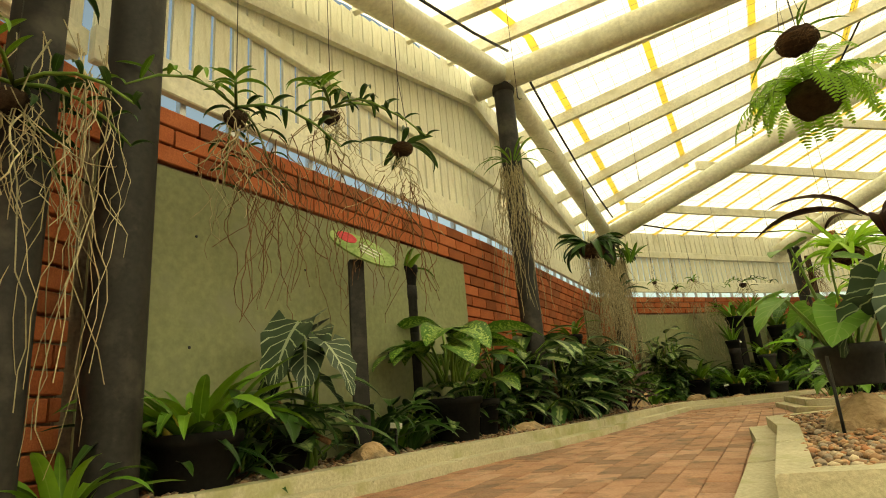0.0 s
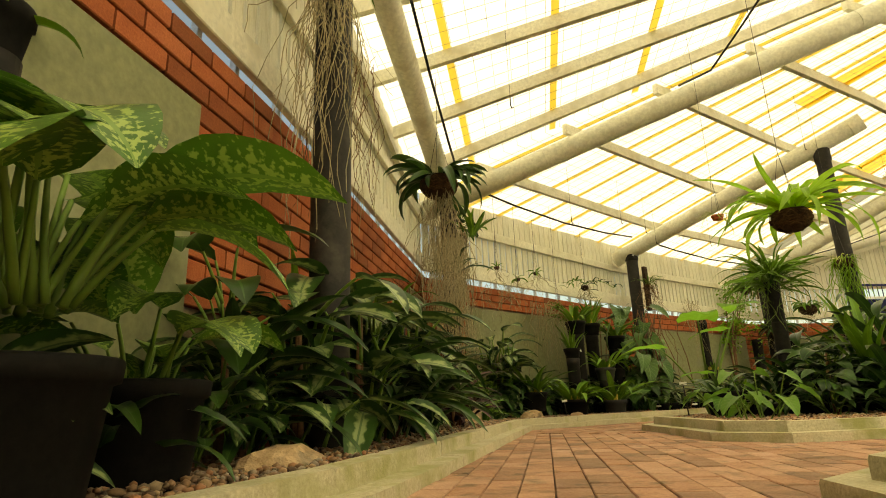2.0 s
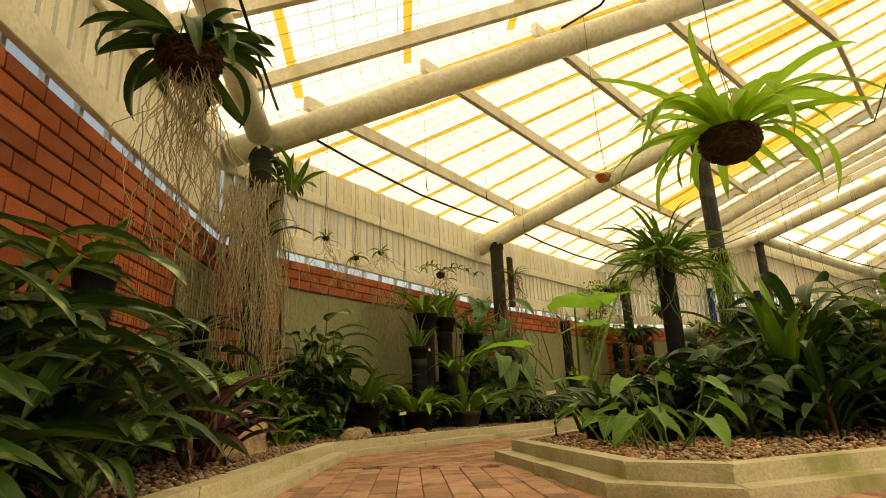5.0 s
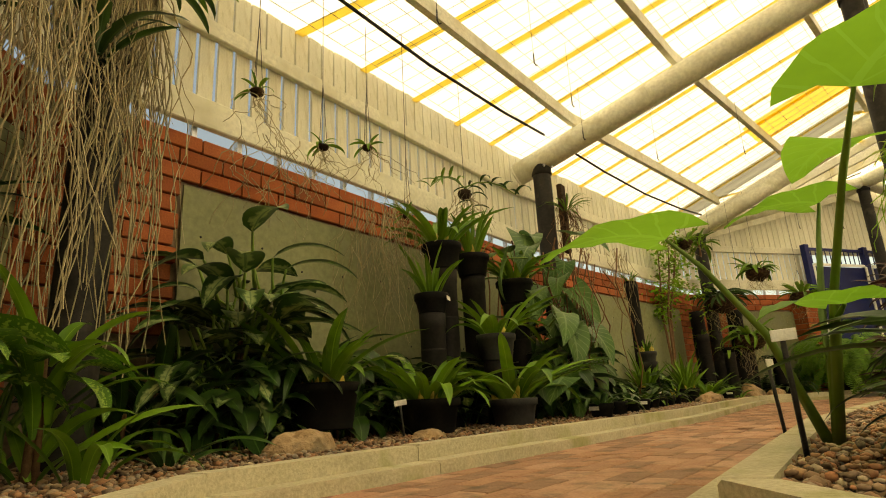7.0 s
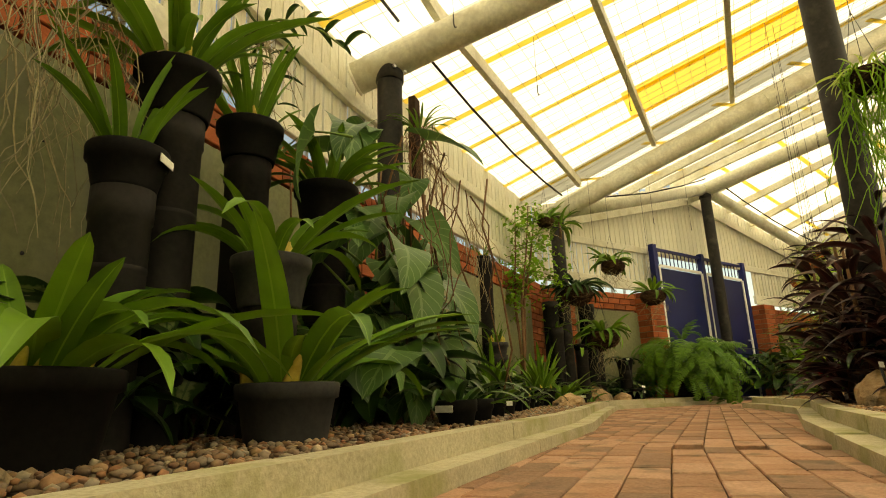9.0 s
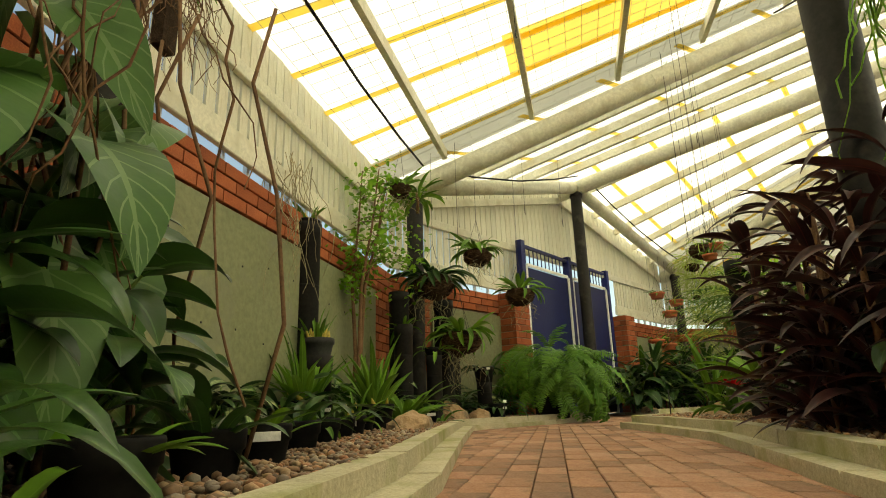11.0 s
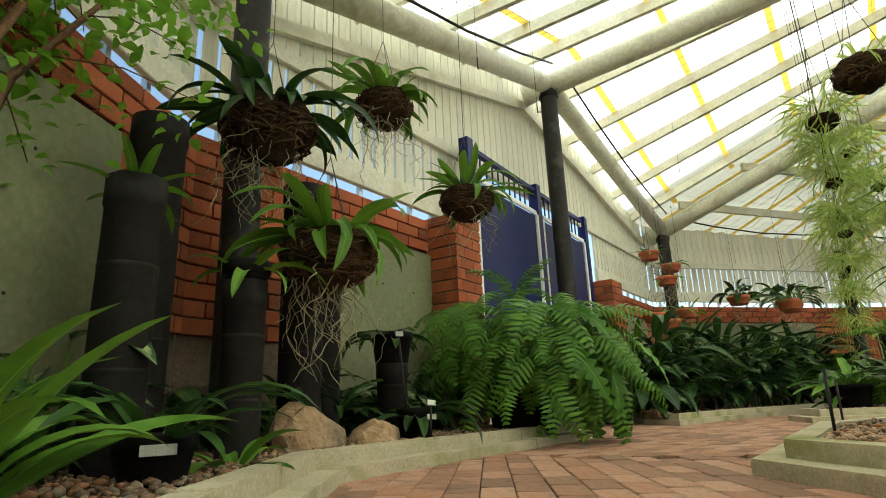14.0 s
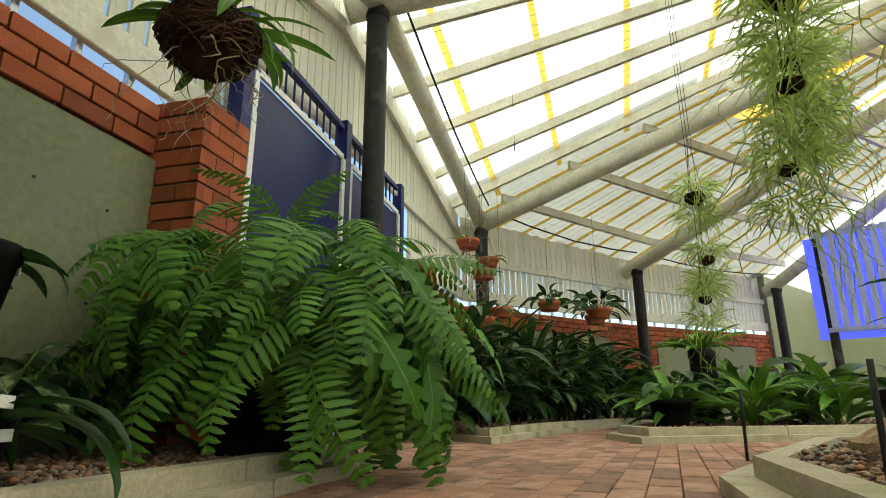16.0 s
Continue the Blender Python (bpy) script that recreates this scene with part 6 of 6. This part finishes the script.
# white slat screen at the far right, sky's blue glow put into its colour
M_SKYTINT = surface("sky_tinted_white_paint", (0.35, 0.4, 0.75), (0.45, 0.5, 0.85), 4, 0.5)
scr = thing("lattice_screen", (17.35, 2.3, 0.0), "white slat screen between posts with a sky panel behind", "screen")
scr.rotation_euler = (0, 0, math.atan2(0.83, 0.56))
for i in range(25):
    put("slat", Geo().box(((i - 12) * 0.13, 0, 2.0), (0.085, 0.02, 1.5), 0, 0, 0.003).mesh("slat", M_SKYTINT, False), scr)
for z in (1.28, 2.7):
    put("rail", Geo().box((0, -0.03, z), (3.3, 0.03, 0.07)).mesh("rail", M_SKYTINT, False), scr)
for xx in (-1.6, 0.0, 1.6):
    put("post", Geo().lathe([(0.06, 0), (0.06, 2.8)], 14, (xx, -0.11, 0)).mesh("post", M_POST), scr)
# self-lit blue panel added close behind the slats, standing in for open sky
M_SKYGLOW, nt_, b_ = mat("sky_glow_panel")
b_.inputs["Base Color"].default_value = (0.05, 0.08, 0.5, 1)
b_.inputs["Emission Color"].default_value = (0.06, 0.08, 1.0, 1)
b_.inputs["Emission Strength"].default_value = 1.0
bd = tagged(put("backdrop", Geo().box((0, -0.6, 2.0), (3.6, 0.02, 1.6)).mesh("backdrop", M_SKYGLOW, False)), "glowing blue panel standing in for sky behind the slat screen", "sky", kind="structure")
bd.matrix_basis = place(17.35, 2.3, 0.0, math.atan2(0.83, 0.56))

# hooks and loose cables under the roof
for k, u, d, drop in ((2, 0.25, 0.8, 0.7), (2, 0.5, 0.9, 0.6), (2, 0.72, 0.8, 0.55), (2, 0.9, 0.6, 0.5), (3, 0.2, 0.8, 0.5), (3, 0.4, 1.4, 0.6), (0, 0.7, 0.5, 0.9), (1, 0.5, 0.8, 0.7), (4, 0.35, 0.5, 0.8), (4, 0.6, 0.5, 1.0), (5, 0.4, 0.9, 0.9), (2, 0.6, 3.0, 0.7), (4, 0.4, 2.6, 0.8), (5, 0.5, 3.2, 0.8)):
    p = roof_point(k, u, d)
    h = thing("hanging_hook", p, "dark wire hook hanging from a purlin", "hook", "hooks under the roof")
    put("wire", Geo().tube([(0, 0, -0.05), (0, 0, -drop)], 0.002, 4).mesh("wire", M_WIRE), h)
    put("hook", Geo().tube([(0, 0, -drop), (0, 0, -drop - 0.07), (0.012, 0, -drop - 0.09), (0.024, 0, -drop - 0.08)], 0.005, 6).mesh("hook", M_WIRE), h)
for k, d in ((1, 2.6), (3, 4.2), (6, 2.4)):
    a, b2 = beam_at(k + 1, d), roof_point(k, 0.55, d + 0.6)
    cb = thing("loose_cable", a, "black power cable looped between roof members", "cable")
    w = b2 - a
    put("cable", Geo().tube([Vector((0, 0, 0.1)), w * 0.3 + Vector((0, 0, -0.15)), w * 0.6 + Vector((0, 0, -0.1)), w], 0.011, 6).mesh("cable", M_CABLE), cb)

# dense planting in the depth of the islands and along the walls
for i in range(46):
    x, y = rng.uniform(5.2, 12.2), rng.uniform(3.9, 6.4)
    if inside((x, y), ISLE_A) and math.hypot(x - 9.4, y - 7.6) > 0.9 and not (x < 7.0 and y > 5.8):
        bush("island_shrub", x, y, (PLAIN, DARKSTRAP, PURPLE, BROM, STRAP)[i % 5], 40, "dense leafy plant in the depth of the island", s=rng.uniform(1.2, 1.8), rise=rng.choice((0.3, 0.5)), group="island depth plants", stems=2)
for i in range(22):
    f = i / 21
    x, y = 7.2 + 4.6 * f, 6.55 + 0.5 * f + rng.uniform(-0.25, 0.25)
    bush("island_shrub", x, y, (PLAIN, DARKSTRAP, AGLO, BROM)[i % 4], 40, "dense leafy plant in the long island", s=rng.uniform(0.8, 1.15), rise=rng.choice((0.3, 0.5)), group="island depth plants", stems=2)
for i in range(10):
    x, y = 2.2 + 0.22 * i, 2.3 - 0.09 * i + rng.uniform(-0.2, 0.2)
    bush("island_shrub", x + 0.2, y, (PLAIN, STRAP, DARKSTRAP)[i % 3], 40, "dense leafy plant in the near island", s=rng.uniform(1.0, 1.6), rise=0.3, group="near island plants", stems=2)
for k, lo, hi, n in ((0, 0.1, 3.2, 9), (1, 0.4, 3.2, 8), (2, 0.2, 3.8, 11), (3, 0.2, 3.6, 9), (4, 0.3, 2.2, 5)):
    (ax, ay), (dx, dy), l, an = bay(k)
    for i in range(n):
        s_ = lo + (hi - lo) * (i + rng.uniform(0.2, 0.8)) / n
        x, y = ax + dx * s_ + dy * 0.2, ay + dy * s_ - dx * 0.2
        bush("wall_plant", x, y, (DARKSTRAP, PLAIN, AGLO)[i % 3], 26, "low dark leafy plant at the foot of the wall", s=rng.uniform(0.75, 1.05), rise=0.2, group="plants along the wall")
for i in range(7):
    bush("fern_clump", 15.0 + 0.55 * i, 8.9 - 0.35 * i, DARKSTRAP, 40, "dark strap-leaved clump against the far wall", z=0.3, s=1.5, rise=0.4, group="far bed plants", stems=2)
p0 = thing("column", (-1.06, 1.42, 0), "dark round post beside the first column", "column", "roof columns")
put("shaft", Geo().lathe([(0.07, -0.03), (0.07, 2.4)], 20).mesh("shaft", M_POST), p0)
for i, (x, y, z) in enumerate(((-1.05, 1.2, 1.5), (-1.12, 1.35, 1.0), (-1.15, 1.1, 1.9))):
    bush("epiphyte", x, y, VANDA, 22, "dark climbing orchid on the first posts", z=z, s=0.9, rise=0.3, group="climbing orchids")

# epiphytes fixed to the corner column and leafy stems at its foot
clump("column_orchid", 2.86, 7.66, STRAP, 12, "strap-leaved orchid fixed high on the corner column", z=2.0, s=1.0, tilt=0.5)
clump("column_orchid", 2.62, 7.62, DARKSTRAP, 12, "dark strap-leaved orchid fixed to the corner column", z=1.55, s=0.9, tilt=0.5)
roots(None, 2.5, 7.45, 1.9, 110, 1.5, 0.16, name="hanging_roots", r=0.003)["label"] = "pale tangled roots hanging before the corner column"
bush("leafy_stem", 2.2, 7.1, PLAIN, 30, "upright leafy stems before the mesh panel", s=0.9, rise=0.6, stems=2)
bush("leafy_stem", 2.6, 7.35, STRAP, 30, "upright leafy stems at the foot of the column", s=0.8, rise=0.45, stems=2)
for x, y in ((3.3, 7.95), (3.75, 8.15), (4.3, 8.4), (4.8, 8.6), (5.3, 8.8)):
    bush("wall_plant", x, y, PLAIN, 30, "low dark leafy plant at the foot of the wall", s=0.9, rise=0.3, group="plants along the wall", stems=1)
bush("aglaonema", 3.28, 8.1, AGLO, 60, "large aglaonema with broad silver-green leaves by the corner", z=0.15, s=1.3, rise=0.5, spread=0.14, group="aglaonema bank", stems=3)
for i in range(14):
    f = i / 13
    x, y = 2.95 + 2.9 * f, 8.0 + 0.95 * f + rng.uniform(-0.08, 0.14)
    bush("shade_plant", x, y, (DARKSTRAP, PLAIN, AGLO)[i % 3], 40, "dark leafy plant behind the pots", s=rng.uniform(0.85, 1.1), rise=0.3, group="plants behind the pots", stems=2)
for i, (x, y, sz, rs) in enumerate(((4.3, 5.5, 0.9, 0.3), (4.55, 5.2, 1.1, 0.3), (4.9, 5.0, 1.2, 0.5), (4.25, 5.0, 0.8, 0.2), (4.75, 5.75, 0.9, 0.3), (5.1, 5.6, 1.0, 0.5), (4.45, 5.85, 0.7, 0.2), (5.35, 5.25, 1.2, 0.5), (4.6, 4.8, 1.0, 0.3), (5.0, 4.65, 1.2, 0.5), (5.4, 6.1, 0.8, 0.3), (5.8, 6.3, 0.8, 0.3))):
    bush("shade_plant", x, y, (DARKSTRAP, PLAIN)[i % 2], 40, "dark leafy plant in the shade of the island", s=sz, rise=rs, group="shade plants of the island", stems=2)
for x, y, r, h in ((4.42, 5.3, 0.17, 0.26), (4.75, 5.35, 0.19, 0.3), (5.0, 5.15, 0.18, 0.28), (4.3, 5.7, 0.13, 0.2)):
    potted("island_pot", x, y, r, h, DARKSTRAP, 12, "dark strap plant in a large black pot", s=0.9)
clump("strap_plant", 4.72, 5.02, STRAP_UP, 18, "tall upright strap plant in a pot", z=0.3, s=1.5)
for i in range(12):
    f = i / 11
    x, y = -0.75 + 1.1 * f, 2.25 + 1.75 * f + rng.uniform(-0.08, 0.05)
    if y > 2.35:
        continue
    bush("shade_plant", x, y, (DARKSTRAP, PLAIN)[i % 2], 26, "low dark leafy plant behind the pots", s=rng.uniform(0.6, 0.75), rise=0.2, group="plants behind the pots")
for x, y, sz in ((0.52, 4.4, 1.05), (0.95, 4.85, 1.3), (1.2, 4.95, 1.2), (1.5, 5.4, 1.1)):
    bush("shade_plant", x, y, DARKSTRAP, 40, "dark long-leaved plant in the wall bed", s=sz, rise=0.3, group="plants behind the pots", stems=2)
for i in range(9):
    x, y = 8.5 + 0.35 * i, 10.25 + 0.03 * i - 0.06 * max(0, i - 5)
    bush("shade_plant", x, y, (PLAIN, DARKSTRAP)[i % 2], 30, "dark leafy plant against the olive wall", s=rng.uniform(0.6, 0.85), rise=0.2, group="plants behind the pots")
for x, y, rs in ((5.5, 8.75, 0.5), (5.8, 8.9, 0.5), (6.1, 9.05, 0.5), (5.65, 8.55, 0.3), (6.0, 8.75, 0.3)):
    bush("shade_plant", x, y, PLAIN, 40, "dark leafy growth under the climbing vine", s=1.1, rise=rs, group="plants behind the pots", stems=2)
# ---------------------------------------------------------------- paving, last
PAVE = Geo().box((0, 0, 0), (0.1925, 0.0955, 0.04), 0, 0, 0.003).mesh("paver", M_PAVER, False)
path_thing = thing("path", (0, 0, 0), "worn reddish clay brick paving between the beds", "path", kind="structure")
SPINE = [((-1.6, -1.5), (2.9, 6.3)), ((2.9, 6.3), (6.0, 7.5)), ((6.0, 7.5), (11.0, 9.1)), ((11.0, 9.1), (16.5, 7.2)), ((16.5, 7.2), (18.6, 3.2))]
blocks = [BED_L, BED_L2] + [b[1] for b in BEDS[2:]]


def seg_dist(p, a, b):
    ux, uy = b[0] - a[0], b[1] - a[1]
    f = max(0, min(1, ((p[0] - a[0]) * ux + (p[1] - a[1]) * uy) / (ux * ux + uy * uy)))
    return math.hypot(p[0] - a[0] - f * ux, p[1] - a[1] - f * uy)


pieces = []
for si, (a, b) in enumerate(SPINE):
    ln, an = math.hypot(b[0] - a[0], b[1] - a[1]), math.atan2(b[1] - a[1], b[0] - a[0])
    for row in range(-17, 18):
        off = 0.098 if row % 2 else 0.0
        for i in range(-4, int(ln / 0.196) + 5):
            s, v = i * 0.196 + off, row * 0.0985
            p = (a[0] + math.cos(an) * s - math.sin(an) * v, a[1] + math.sin(an) * s + math.cos(an) * v)
            ds = [seg_dist(p, *q) for q in SPINE]
            if ds.index(min(ds)) != si or any(inside(p, q) for q in blocks):
                continue
            pieces.append((p, an, ds[si]))
near, rest = [], Geo()
for p, an, d in pieces:
    z = -0.021 + rng.uniform(-0.0018, 0.0018)
    if len(near) < 300 and 6.3 < p[0] < 12.5 and d < 0.75:
        near.append(put("paver", PAVE, path_thing, place(p[0], p[1], z, an + rng.uniform(-0.008, 0.008))))
    else:
        rest.box((p[0], p[1], z), (0.1925, 0.0955, 0.04), an + rng.uniform(-0.006, 0.006), 0, 0.003)
tagged(put("pavers", rest.mesh("pavers", M_PAVER_FAR, False), path_thing), kind="stuff")
